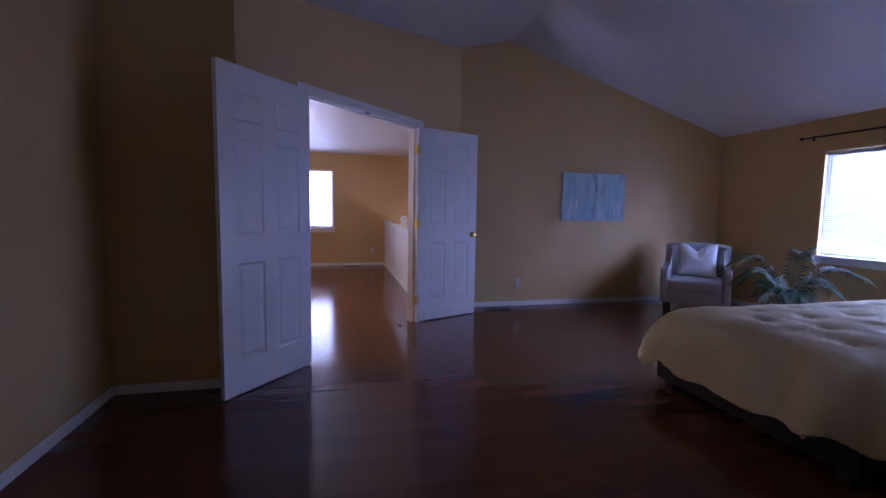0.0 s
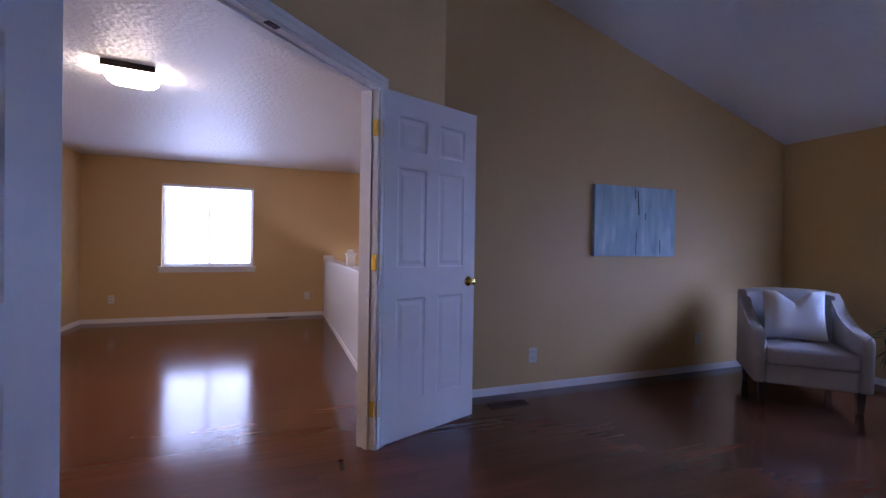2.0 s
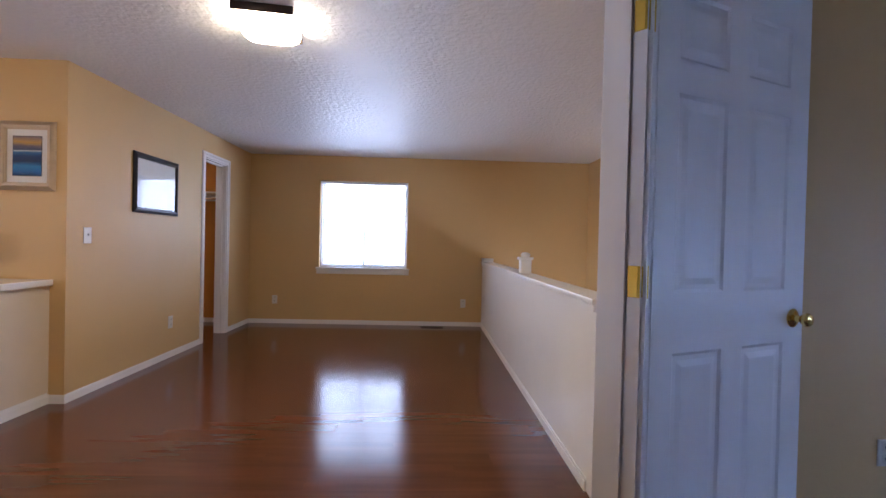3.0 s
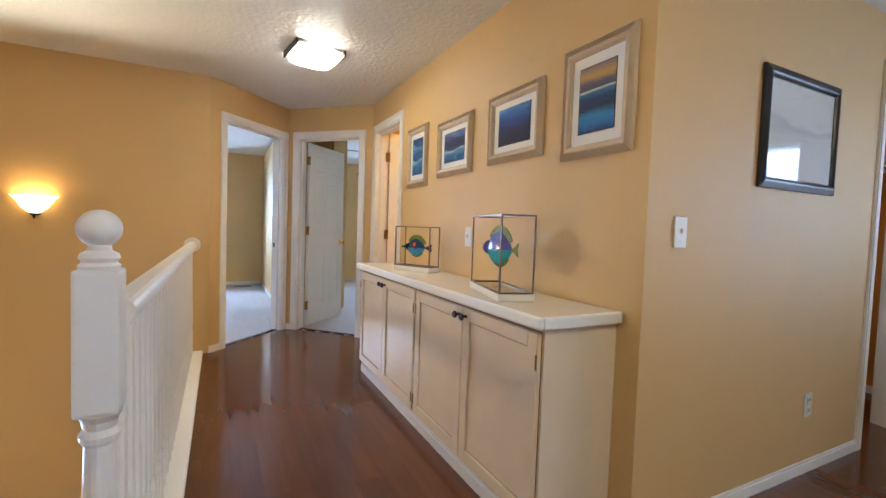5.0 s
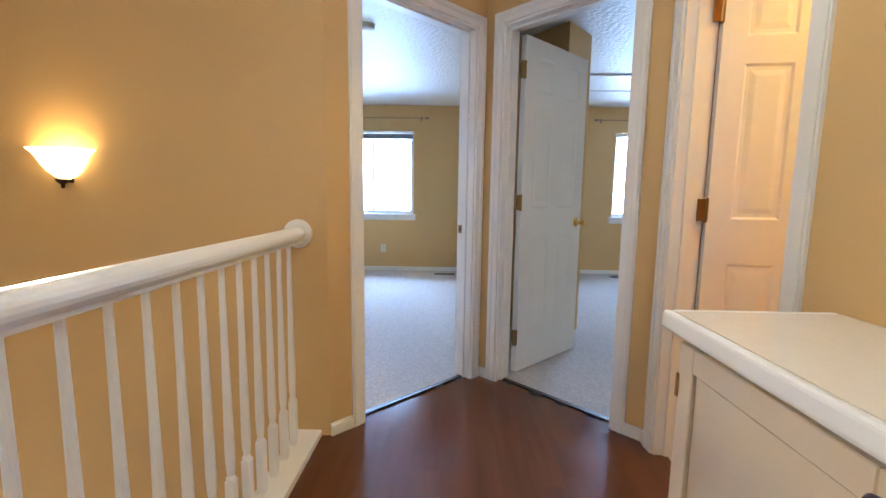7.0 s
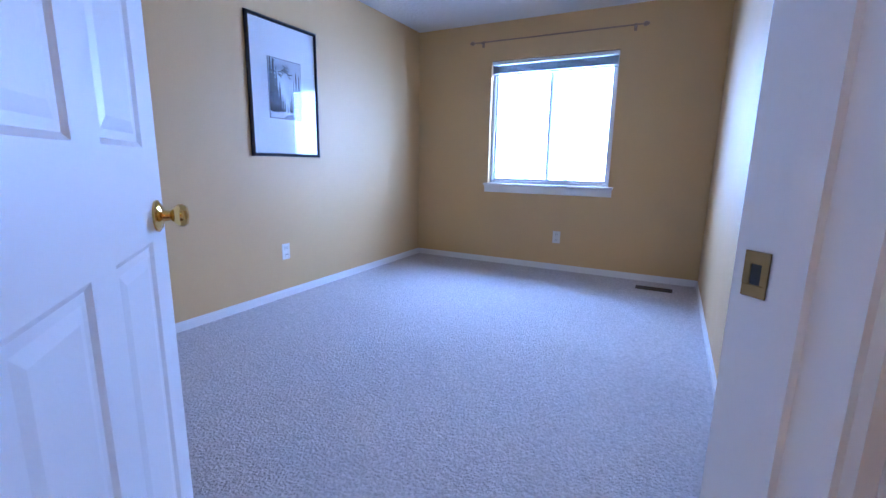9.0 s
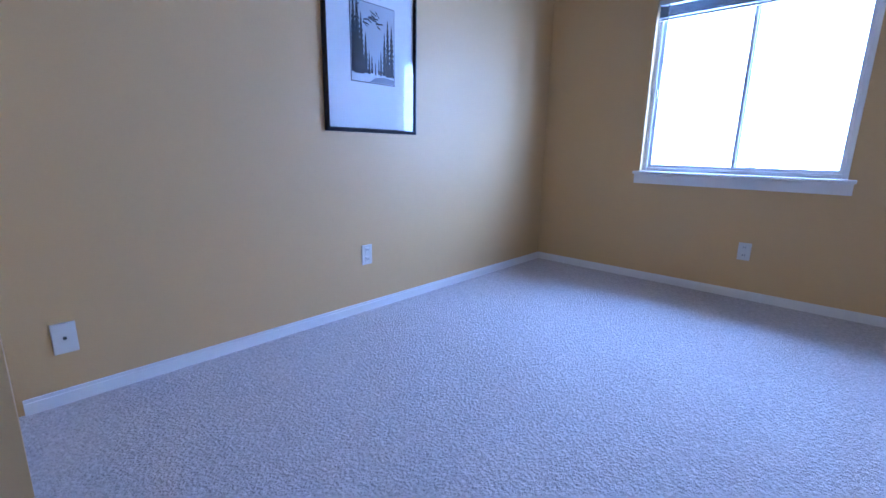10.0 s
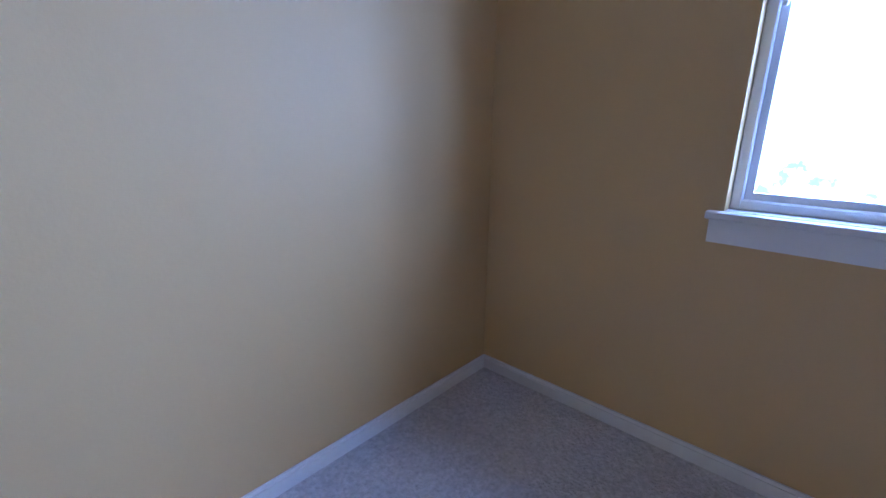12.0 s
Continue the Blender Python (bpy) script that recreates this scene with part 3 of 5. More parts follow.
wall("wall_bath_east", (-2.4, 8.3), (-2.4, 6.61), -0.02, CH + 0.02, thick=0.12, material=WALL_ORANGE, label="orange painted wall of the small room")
slab("ceiling_bath", [(-3.82, 6.56), (-2.35, 6.56), (-2.35, 8.36), (-3.82, 8.36)], CH + 0.001, CH + 0.05, CEIL, "white ceiling of the small room", "ceiling")
slab("floor_bath", [(-3.82, 6.55), (-2.35, 6.55), (-2.35, 8.36), (-3.82, 8.36)], -0.10, -0.002, CARPET, "plain light floor of the small room", "floor")

# baseboards
M_DIAG, M_A, M_B = frame_on(NW, SE), frame_on((-3.65, 5.07), (-4.37, 5.79)), frame_on((-4.37, 5.79), (-3.67, 6.49))
skirting("baseboard", (0.36, -1.2), (0.36, 3.21))
skirting("baseboard", (0.36, 3.21), (1.12, 3.21))
skirting("baseboard", NW, SE, cut=[(0.48, 2.10)])
skirting("baseboard", SE, (6.96, 5.26))
skirting("baseboard", (6.96, 5.26), (6.96, -1.2))
skirting("baseboard", (-0.508, 9.55), (2.72, 9.55))
skirting("baseboard", (-0.508, 6.49), (-0.508, 9.55), cut=[(1.764, 2.416)])
skirting("baseboard", (-0.66, 6.49), (-0.496, 6.49))
skirting("baseboard", (-3.67, 6.49), (-2.72, 6.49), cut=[(0.03, 0.80)])
skirting("baseboard", (-3.65, 5.07), (-4.37, 5.79), cut=[(0.114, 1.001)])
skirting("baseboard", (-4.37, 5.79), (-3.67, 6.49), cut=[(0.060, 0.908)])
skirting("baseboard", (-8.04, 3.08), (-8.04, 5.84), h=0.063)
skirting("baseboard", (-4.612, 3.08), (-8.04, 3.08), h=0.063)
skirting("baseboard", (-8.04, 5.84), (-4.50, 5.84))
skirting("baseboard", (-8.04, 6.663), (-8.04, 9.28))
skirting("baseboard", (-3.77, 5.0), (-3.77, 3.08))
skirting("baseboard", (-2.08, 7.52), (-2.08, 9.55))
skirting("baseboard", (-2.08, 9.55), (-0.628, 9.55))

# door frames
dframe = door_frame("door_frame_bedroom", M_DIAG, 0.54, 2.04, 2.045, 0.12, "white painted double door frame in the diagonal wall")
for s in (0.5585, 2.0180):
    for z in (0.23, 1.055, 1.81):
        part("hinge_plate", box(s, s + 0.0035, 0.001, 0.036, z - 0.045, z + 0.045, 0.0012, 1), HINGE_BRASS, dframe, "yellow brass hinge plate")
door_frame("door_frame_a", M_A, 0.170, 0.945, 2.020, 0.12, "white painted door frame of the carpeted bedroom")
door_frame("door_frame_b", M_B, 0.116, 0.852, 2.030, 0.12, "white painted door frame of the second bedroom")
door_frame("door_frame_c", frame_on((-3.67, 6.49), (-0.628, 6.49)), 0.09, 0.745, 2.045, 0.12, "white painted door frame of the small room")
door_frame("door_frame_closet", frame_on((-0.508, 6.49), (-0.508, 9.55)), 1.82, 2.36, 2.045, 0.12, "white painted closet door frame")

# door leaves
door_leaf("door_1", pose(1.515, 3.560, 0.010, 0, 0, -129.0), 0.755, "white six-panel door leaf folded back against the wall", hinge_metal=HINGE_BRASS, hinge_y=0.0, knob=False)
door_leaf("door_2", pose(2.575, 4.655, 0.010, 0, 0, 21.5), 0.76, "white six-panel door leaf with brass hinges, standing open", hinge_metal=HINGE_BRASS, hinge_y=0.0, plates=True)
door_leaf("door_3", pose(-3.900, 5.145, 0.016, 0, 0, -132), 0.742, "white six-panel bedroom door standing open on the carpet", hinge_metal=BRASS_OLD, hinge_y=0.035, plates=True, h=1.985, knob_z=0.875)
door_leaf("door_4", pose(-4.388, 6.015, 0.016, 0, 0, 134), 0.68, "white six-panel door of the second bedroom, open", hinge_metal=BRASS_OLD, hinge_y=0.0, plates=True, h=1.992)
door_leaf("door_5", pose(-3.545, 6.622, 0.010, 0, 0, 82), 0.60, "white six-panel door of the small room, open", hinge_metal=BRASS_OLD, hinge_y=0.0, plates=True)
door_leaf("door_6", pose(-0.652, 8.335, 0.010, 0, 0, 186), 0.50, "white closet door standing open into the closet", hinge_metal=BRASS_OLD, hinge_y=0.035)

# threshold strips where laminate meets carpet
for nm, mm, a, b in (("threshold_a", M_A, 0.189, 0.926), ("threshold_b", M_B, 0.135, 0.833)):
    th = part(nm, box(a, b, 0.045, 0.075, 0.0, 0.009, 0.003, 1), DWOOD)
    th.matrix_basis = mm
    tagged(th, "thin dark threshold strip between laminate and carpet", "threshold", kind="structure")

# windows and blinds
M_LN = frame_on((-0.628, 9.55), (4.32, 9.55))
M_BE = frame_on((6.96, 5.26), (6.96, -1.2))
M_AW = frame_on((-8.04, 3.01), (-8.04, 9.4))
window("window_1", M_LN, LOFT_WIN[0] + 0.628, LOFT_WIN[1] + 0.628, 0.79, 1.99, 0.12, "white vinyl slider window of the loft with blinds down")
blind("window_blind", M_LN, LOFT_WIN[0] + 0.633, LOFT_WIN[1] + 0.623, 1.985, 0.815, "white horizontal slat blind lowered over the loft window", tilt=-12)
window("window_2", M_BE, 1.35, 3.85, 0.76, 1.90, 0.12, "white vinyl slider window of the dim bedroom")
blind("window_blind", M_BE, 1.352, 3.848, 1.895, 0.865, "white horizontal slat blind lowered almost to the sill", tilt=70)
window("window_3", M_AW, AW[0] - 3.01, AW[1] - 3.01, AW[2], AW[3], 0.12, "white vinyl slider window of the carpeted bedroom")
blind("window_blind", M_AW, AW[0] - 3.005, AW[1] - 3.015, 1.980, 1.8, "white slat blind pulled up under its headrail", gathered=True)
window("window_4", M_AW, 7.86 - 3.01, 9.06 - 3.01, AW[2], AW[3], 0.12, "white vinyl slider window of the second bedroom")
curtain_rod("curtain_rod", pose(-7.97, 3.74, 2.145, 0, 0, 90), 1.48, "thin bronze curtain rod above the bedroom window")
curtain_rod("curtain_rod", pose(-7.97, 7.58, 2.145, 0, 0, 90), 1.68, "thin bronze curtain rod of the second bedroom")
curtain_rod("curtain_rod", pose(6.89, 4.10, 2.06, 0, 0, -90), 3.0, "dark curtain rod above the bedroom blind", thin=0.010, metal=BRONZE)

# daylight outside the windows: plain bright haze
def backdrop(name, p, rz, w, h, strength, color=DAY, foliage=False):
    bm = bmesh.new()
    bm.faces.new([bm.verts.new(q) for q in ((-w / 2, 0, -h / 2), (w / 2, 0, -h / 2), (w / 2, 0, h / 2), (-w / 2, 0, h / 2))])
    m = bpy.data.materials.new(name)
    m.use_nodes = True
    nt = m.node_tree
    nt.nodes.remove(nt.nodes["Principled BSDF"])
    em = nt.nodes.new("ShaderNodeEmission")
    em.inputs["Color"].default_value = (*color, 1)
    em.inputs["Strength"].default_value = strength
    nt.links.new(em.outputs[0], nt.nodes["Material Output"].inputs["Surface"])
    if foliage:
        # hazy tree tops and a far house edge in the bright distance
        tc = nt.nodes.new("ShaderNodeTexCoord")
        no = nt.nodes.new("ShaderNodeTexNoise")
        no.inputs["Scale"].default_value = 7.0
        no.inputs["Detail"].default_value = 8
        no.inputs["Roughness"].default_value = 0.65
        mr = nt.nodes.new("ShaderNodeMapRange")
        mr.inputs["From Min"].default_value = 0.56
        mr.inputs["From Max"].default_value = 0.66
        mr.inputs["To Min"].default_value = strength
        mr.inputs["To Max"].default_value = 3.0
        nt.links.new(tc.outputs["Object"], no.inputs["Vector"])
        sp = nt.nodes.new("ShaderNodeSeparateXYZ")
        nt.links.new(tc.outputs["Object"], sp.inputs[0])
        low = nt.nodes.new("ShaderNodeMath")
        low.operation = "MULTIPLY_ADD"
        low.inputs[1].default_value = -0.5
        low.inputs[2].default_value = -0.265
        nt.links.new(sp.outputs["Z"], low.inputs[0])
        both = nt.nodes.new("ShaderNodeMath")
        nt.links.new(no.outputs["Fac"], both.inputs[0])
        nt.links.new(low.outputs[0], both.inputs[1])
        nt.links.new(both.outputs[0], mr.inputs["Value"])
        nt.links.new(mr.outputs["Result"], em.inputs["Strength"])
    ob = part(name, bm, m)
    ob.matrix_basis = pose(*p, 0, 0, rz)
    return tagged(ob, "bright overexposed daylight outside the window", "backdrop", kind="structure")


backdrop("backdrop_north", (1.06, 10.6, 1.5), 180, 4.5, 3.5, 12, (0.55, 0.71, 1.0))
backdrop("backdrop_east", (8.0, 3.0, 1.4), 90, 6.0, 3.5, 45, (0.36, 0.55, 1.0))
backdrop("backdrop_west", (-9.3, 4.5, 1.5), -90, 4.2, 3.6, 36, (0.42, 0.62, 1.0), True)
backdrop("backdrop_west_b", (-9.3, 8.5, 1.5), -90, 3.0, 3.6, 24, (0.42, 0.62, 1.0))
backdrop("backdrop_stairwell", (5.3, 7.4, -0.2), 90, 2.6, 2.4, 13, (0.72, 0.82, 1.0))
backdrop("backdrop_lower", (-4.6, 2.8, -1.2), -90, 2.0, 2.4, 50)

# lamps
LAMPGLASS = glow("lit_lamp_glass", WARM, 22.0)
LAMPGLASS_LOFT = glow("lit_lamp_glass_loft", (1.0, 0.88, 0.62), 50.0)
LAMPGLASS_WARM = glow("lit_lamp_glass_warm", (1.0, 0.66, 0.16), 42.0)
LAMPGLASS_DIM = glow("lit_lamp_glass_closet", (1.0, 0.72, 0.36), 7.0)
SCONCEGLASS = glow("lit_sconce_glass", (1.0, 0.66, 0.26), 4.2)
def ceiling_light(name, x, y, rz, label, lit):
    c = thing(name, pose(x, y, CH, 0, 0, rz), label, "ceiling light")
    part("canopy", box(-0.150, 0.150, -0.150, 0.150, -0.024, 0.0, 0.004), VINYL, c)
    bm = bmesh.new()
    rings = []
    for r, z in ((0.152, -0.0245), (0.156, -0.032), (0.152, -0.056), (0.128, -0.078), (0.08, -0.088)):
        ring = []
        for k in range(32):
            a = 2 * math.pi * k / 32
            c4, s4 = math.cos(a), math.sin(a)
            q = (abs(c4) ** 5 + abs(s4) ** 5) ** (-1 / 5)
            ring.append(bm.verts.new((r * c4 * q, r * s4 * q, z)))
        rings.append(ring)
    for a, b in zip(rings, rings[1:]):
        for k in range(32):
            bm.faces.new((a[k], a[(k + 1) % 32], b[(k + 1) % 32], b[k]))
    bm.faces.new(rings[-1])
    bm.faces.new(rings[0][::-1])
    part("diffuser", bm, lit, c, "glowing white square glass diffuser", smooth=True)
    for a in (0, 180):
        bm = box(-0.150, 0.150, -0.170, -0.158, -0.044, -0.001, 0.002, 1)
        part("clip", bm, BRONZE, c, at=pose(0, 0, 0, 0, 0, a))
    return c


ceiling_light("ceiling_light", 1.07, 5.82, 8, "square white glass ceiling light, lit, over the loft", LAMPGLASS_LOFT)
ceiling_light("ceiling_light", -2.63, 5.72, 8, "square white glass ceiling light, lit, over the landing", LAMPGLASS)
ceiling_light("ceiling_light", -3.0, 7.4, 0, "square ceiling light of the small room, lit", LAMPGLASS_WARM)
ceiling_light("ceiling_light", -1.35, 8.55, 0, "square ceiling light inside the closet, lit", LAMPGLASS_DIM)

# ---------------------------------------------------------------- landing: railing
RY = 4.945
rail = thing("stair_railing", pose(0, 0, 0), "white painted stair railing with turned balusters along the landing", "railing")
bm = bmesh.new()
half = [(0.020, 0.886), (0.024, 0.889), (0.025, 0.897), (0.029, 0.902), (0.034, 0.910), (0.036, 0.920), (0.035, 0.930), (0.030, 0.940), (0.021, 0.948), (0.010, 0.952)]
sec = half + [(-y, z) for y, z in half[::-1]]
ends = [[bm.verts.new((x, RY + y, z)) for y, z in sec] for x in (-3.635, -0.650)]
for k in range(len(sec)):
    bm.faces.new((ends[0][k], ends[0][(k + 1) % len(sec)], ends[1][(k + 1) % len(sec)], ends[1][k]))
bm.faces.new(ends[0])
bm.faces.new(ends[1][::-1])
part("handrail", bm, TRIM, rail, "white moulded handrail")
part("rosette", lathe(((0.062, -3.650), (0.062, -3.640), (0.052, -3.632), (0.040, -3.630)), 24, "x", at=(0, RY, 0.925)), TRIM, rail, smooth=True)
part("shoe_rail", box(-3.65, -0.657, RY - 0.032, RY + 0.085, -0.012, 0.028, 0.006), TRIM, rail)
part("fascia", box(-3.65, -0.50, RY - 0.028, RY - 0.017, -0.24, -0.013), TRIM, rail)
bm = bmesh.new()
bx(bm, -0.0145, 0.0145, -0.0145, 0.0145, 0.028, 0.225, 0.002, 1)
lathe(((0.0140, 0.222), (0.0148, 0.232), (0.0100, 0.240), (0.0130, 0.262), (0.0148, 0.31), (0.0140, 0.40), (0.0105, 0.62), (0.0088, 0.86), (0.0088, 0.890)), 10, bm=bm)
first = part("baluster", bm, TRIM, rail)
NB = 28
for k in range(NB):
    mm = pose(-3.530 + k * 0.1045, RY, 0)
    if k == 0:
        first.matrix_basis = mm
    else:
        again(first, rail, mm)
newel = thing("newel_post", pose(-0.612, RY - 0.022, 0), "white turned newel post with a ball finial", "newel post")
bm = bmesh.new()
bx(bm, -0.044, 0.044, -0.044, 0.044, -0.012, 0.17, 0.004, 1)
lathe(((0.040, 0.168), (0.043, 0.185), (0.030, 0.200), (0.036, 0.225), (0.040, 0.29), (0.033, 0.48), (0.029, 0.645), (0.036, 0.655), (0.038, 0.668), (0.030, 0.680), (0.033, 0.697), (0.041, 0.712), (0.041, 0.716)), 20, bm=bm)
part("shaft", bm, TRIM, newel)
part("block", box(-0.041, 0.041, -0.041, 0.041, 0.714, 1.022, 0.008), TRIM, newel)
part("collar", lathe(((0.036, 1.020), (0.038, 1.030), (0.031, 1.037), (0.037, 1.046), (0.034, 1.055), (0.022, 1.062), (0.020, 1.075)), 20), TRIM, newel, smooth=True)
part("finial", lathe([(0.041 * math.sin(math.pi * k / 12), 1.108 - 0.040 * math.cos(math.pi * k / 12)) for k in range(13)], 20), TRIM, newel, smooth=True)

# pony wall cap and posts
cap = thing("half_wall_cap", pose(0, 0, 0), "white painted cap rail on the loft half wall", "cap rail")
part("cap", box(2.700, 2.860, 5.39, 9.54, 0.886, 0.916, 0.008), TRIM, cap)
part("bed_mould", box(2.708, 2.719, 5.39, 9.54, 0.855, 0.885), TRIM, cap)
part("end_block", box(2.705, 2.855, 9.40, 9.53, 0.9165, 0.965, 0.01), TRIM, cap)
part("post", box(2.735, 2.825, 7.08, 7.17, 0.9165, 1.03, 0.006), TRIM, cap)
part("post_top", box(2.722, 2.838, 7.067, 7.183, 1.031, 1.055, 0.006), TRIM, cap)
part("post_top", lathe(((0.035, 1.056), (0.042, 1.075), (0.03, 1.09), (0.01, 1.094)), 16, at=(2.78, 7.125, 0)), TRIM, cap, smooth=True)
skirting("baseboard", (2.72, 5.45), (2.72, 9.54), side=1, label="white painted baseboard of the half wall")

# ---------------------------------------------------------------- landing: wall sconce
sc = thing("wall_sconce", pose(-3.65, 3.950, 0.018), "lit flared glass wall sconce with a bronze finial", "wall lamp")
bm = bmesh.new()
prof = ((0.018, 1.125), (0.040, 1.135), (0.070, 1.160), (0.095, 1.195), (0.110, 1.225), (0.138, 1.252))
rings = []
for r, z in prof:
    rings.append([bm.verts.new((0.004 + r * math.cos(a) * 0.8, r * math.sin(a), z)) for a in [math.pi * (k / 16 - 0.5) for k in range(17)]])
for a, b in zip(rings, rings[1:]):
    for k in range(16):
        bm.faces.new((a[k], a[k + 1], b[k + 1], b[k]))
part("shade", bm, SCONCEGLASS, sc, "glowing amber glass bowl", smooth=True)
part("finial", lathe(((0.003, 1.086), (0.008, 1.092), (0.006, 1.100), (0.018, 1.112), (0.026, 1.120), (0.024, 1.126)), 16, at=(0.026, 0, 0)), BRONZE, sc, smooth=True)
part("backplate", box(0.001, 0.006, -0.03, 0.03, 1.11, 1.21, 0.002, 1), BRONZE, sc)
bulb = bpy.data.lights.new("sconce_bulb", "POINT")
bulb.energy, bulb.color, bulb.shadow_soft_size = 0.9, (1.0, 0.66, 0.30), 0.03
lamp = new("bulb", bulb)
lamp.parent = sc
lamp.matrix_basis = pose(0.07, 0, 1.235)
beam = bpy.data.lights.new("sconce_beam", "SPOT")
beam.energy, beam.color, beam.shadow_soft_size = 64.0, (1.0, 0.86, 0.64), 0.05
beam.spot_size, beam.spot_blend = radians(165), 0.6
lamp = new("beam", beam)
lamp.parent = sc
lamp.matrix_basis = pose(0.165, 0, 1.20, 0, -90, 0)

# ---------------------------------------------------------------- landing: cabinets, counter
CF = 6.145


def cabinet(x0, x1, label):
    c = thing("cabinet", pose(x0, CF, 0), label, "cabinet", "row of low cabinets")
    w = x1 - x0
    bm = bmesh.new()
    bx(bm, 0, w, 0.0, 0.345, 0.075, 0.803)
    part("body", bm, CABSIDE, c)
    part("plinth", box(0.0, w, 0.012, 0.34, 0.0, 0.0745), TRIM, c)
    dw = (w - 0.030) / 2
    for k in range(2):
        a = 0.012 + k * (dw + 0.006)
        h0, h1, s = 0.095, 0.782, 0.055
        d = part("door", box(a + s + 0.005, a + dw - s - 0.005, -0.011, -0.002, h0 + s + 0.005, h1 - s - 0.005), CABM, c, "bleached maple framed door")
        part("stile", box(a, a + s, -0.019, -0.001, h0, h1, 0.0025, 1), CABM, d)
        part("stile", box(a + dw - s, a + dw, -0.019, -0.001, h0, h1, 0.0025, 1), CABM, d)
        part("rail", box(a + s, a + dw - s, -0.019, -0.001, h0, h0 + s, 0.0025, 1), CABM, d)
        part("rail", box(a + s, a + dw - s, -0.019, -0.001, h1 - s, h1, 0.0025, 1), CABM, d)
        # brown line round the panel: glaze and groove shade in one colour
        part("glaze_shade_line", box(a + s, a + dw - s, -0.0085, -0.0012, h0 + s, h1 - s), GAP, d)
        kx = a + dw - 0.028 if k == 0 else a + 0.028
        part("knob", lathe([(r, -0.019 - y) for r, y in ((0.009, 0), (0.006, 0.006), (0.006, 0.014), (0.015, 0.019), (0.017, 0.025), (0.013, 0.031), (0.003, 0.033))], 16, "y", at=(kx, 0, h1 - 0.035)), KNOB, d, "dark plum metal knob", smooth=True)
        hx = a - 0.001 if k == 0 else a + dw - 0.008
        for z in (h0 + 0.08, h1 - 0.10):
            part("hinge", box(hx, hx + 0.010, -0.024, -0.0195, z - 0.028, z + 0.028, 0.002, 1), BRASS_OLD, d)
    # dark sheet behind the doors, so their gaps look shaded
    part("gap_shade_strip", box(0.010, w - 0.010, -0.0012, -0.0002, 0.09, 0.79), GAP, c)
    return c


KNOB = mat("dark_plum_metal", (0.05, 0.035, 0.05), 0.35, 0.7, var=0.2, vscale=30)
cabinet(-2.750, -1.690, "bleached maple low cabinet with two framed doors, far end")
cabinet(-1.688, -0.614, "bleached maple low cabinet with two framed doors, exposed side")
top = thing("countertop", pose(0, 0, 0), "cream laminate countertop with a rounded white edge", "countertop")
part("top", box(-2.755, -0.603, 6.118, 6.488, 0.805, 0.8455), COUNTER, top)
part("front_edge", box(-2.775, -0.585, 6.098, 6.1178, 0.803, 0.8465, 0.010, 3), TRIM, top, "rounded white front edge")
part("side_edge", box(-0.6028, -0.585, 6.118, 6.488, 0.803, 0.8465, 0.008, 2), TRIM, top, "rounded white side edge")
part("side_edge", box(-2.775, -2.7552, 6.118, 6.488, 0.803, 0.8465, 0.008, 2), TRIM, top, "rounded white side edge")
skirting("baseboard", (-2.75, CF + 0.012), (-0.614, CF + 0.012), h=0.065, label="white baseboard along the cabinet foot")
skirting("baseboard", (-0.614, CF), (-0.614, 6.49), h=0.065, label="white baseboard along the cabinet side")

# ---------------------------------------------------------------- fish ornaments in glass cases
TANKGLASS = pane_glass("case_glass", 0.003, 0.03)
ACRYLIC = pane_glass("clear_acrylic", 0.06, 0.4)
CASEEDGE = mat("brown_case_edging", (0.15, 0.095, 0.075), 0.35, 0.5, var=0.2, vscale=20)
CASEWOOD = mat("whitewashed_case_base", (0.78, 0.74, 0.68), 0.45, var=0.05, vscale=20)
MIRRORB = mat("case_floor_mirror", (0.5, 0.5, 0.5), 0.08, 1.0)


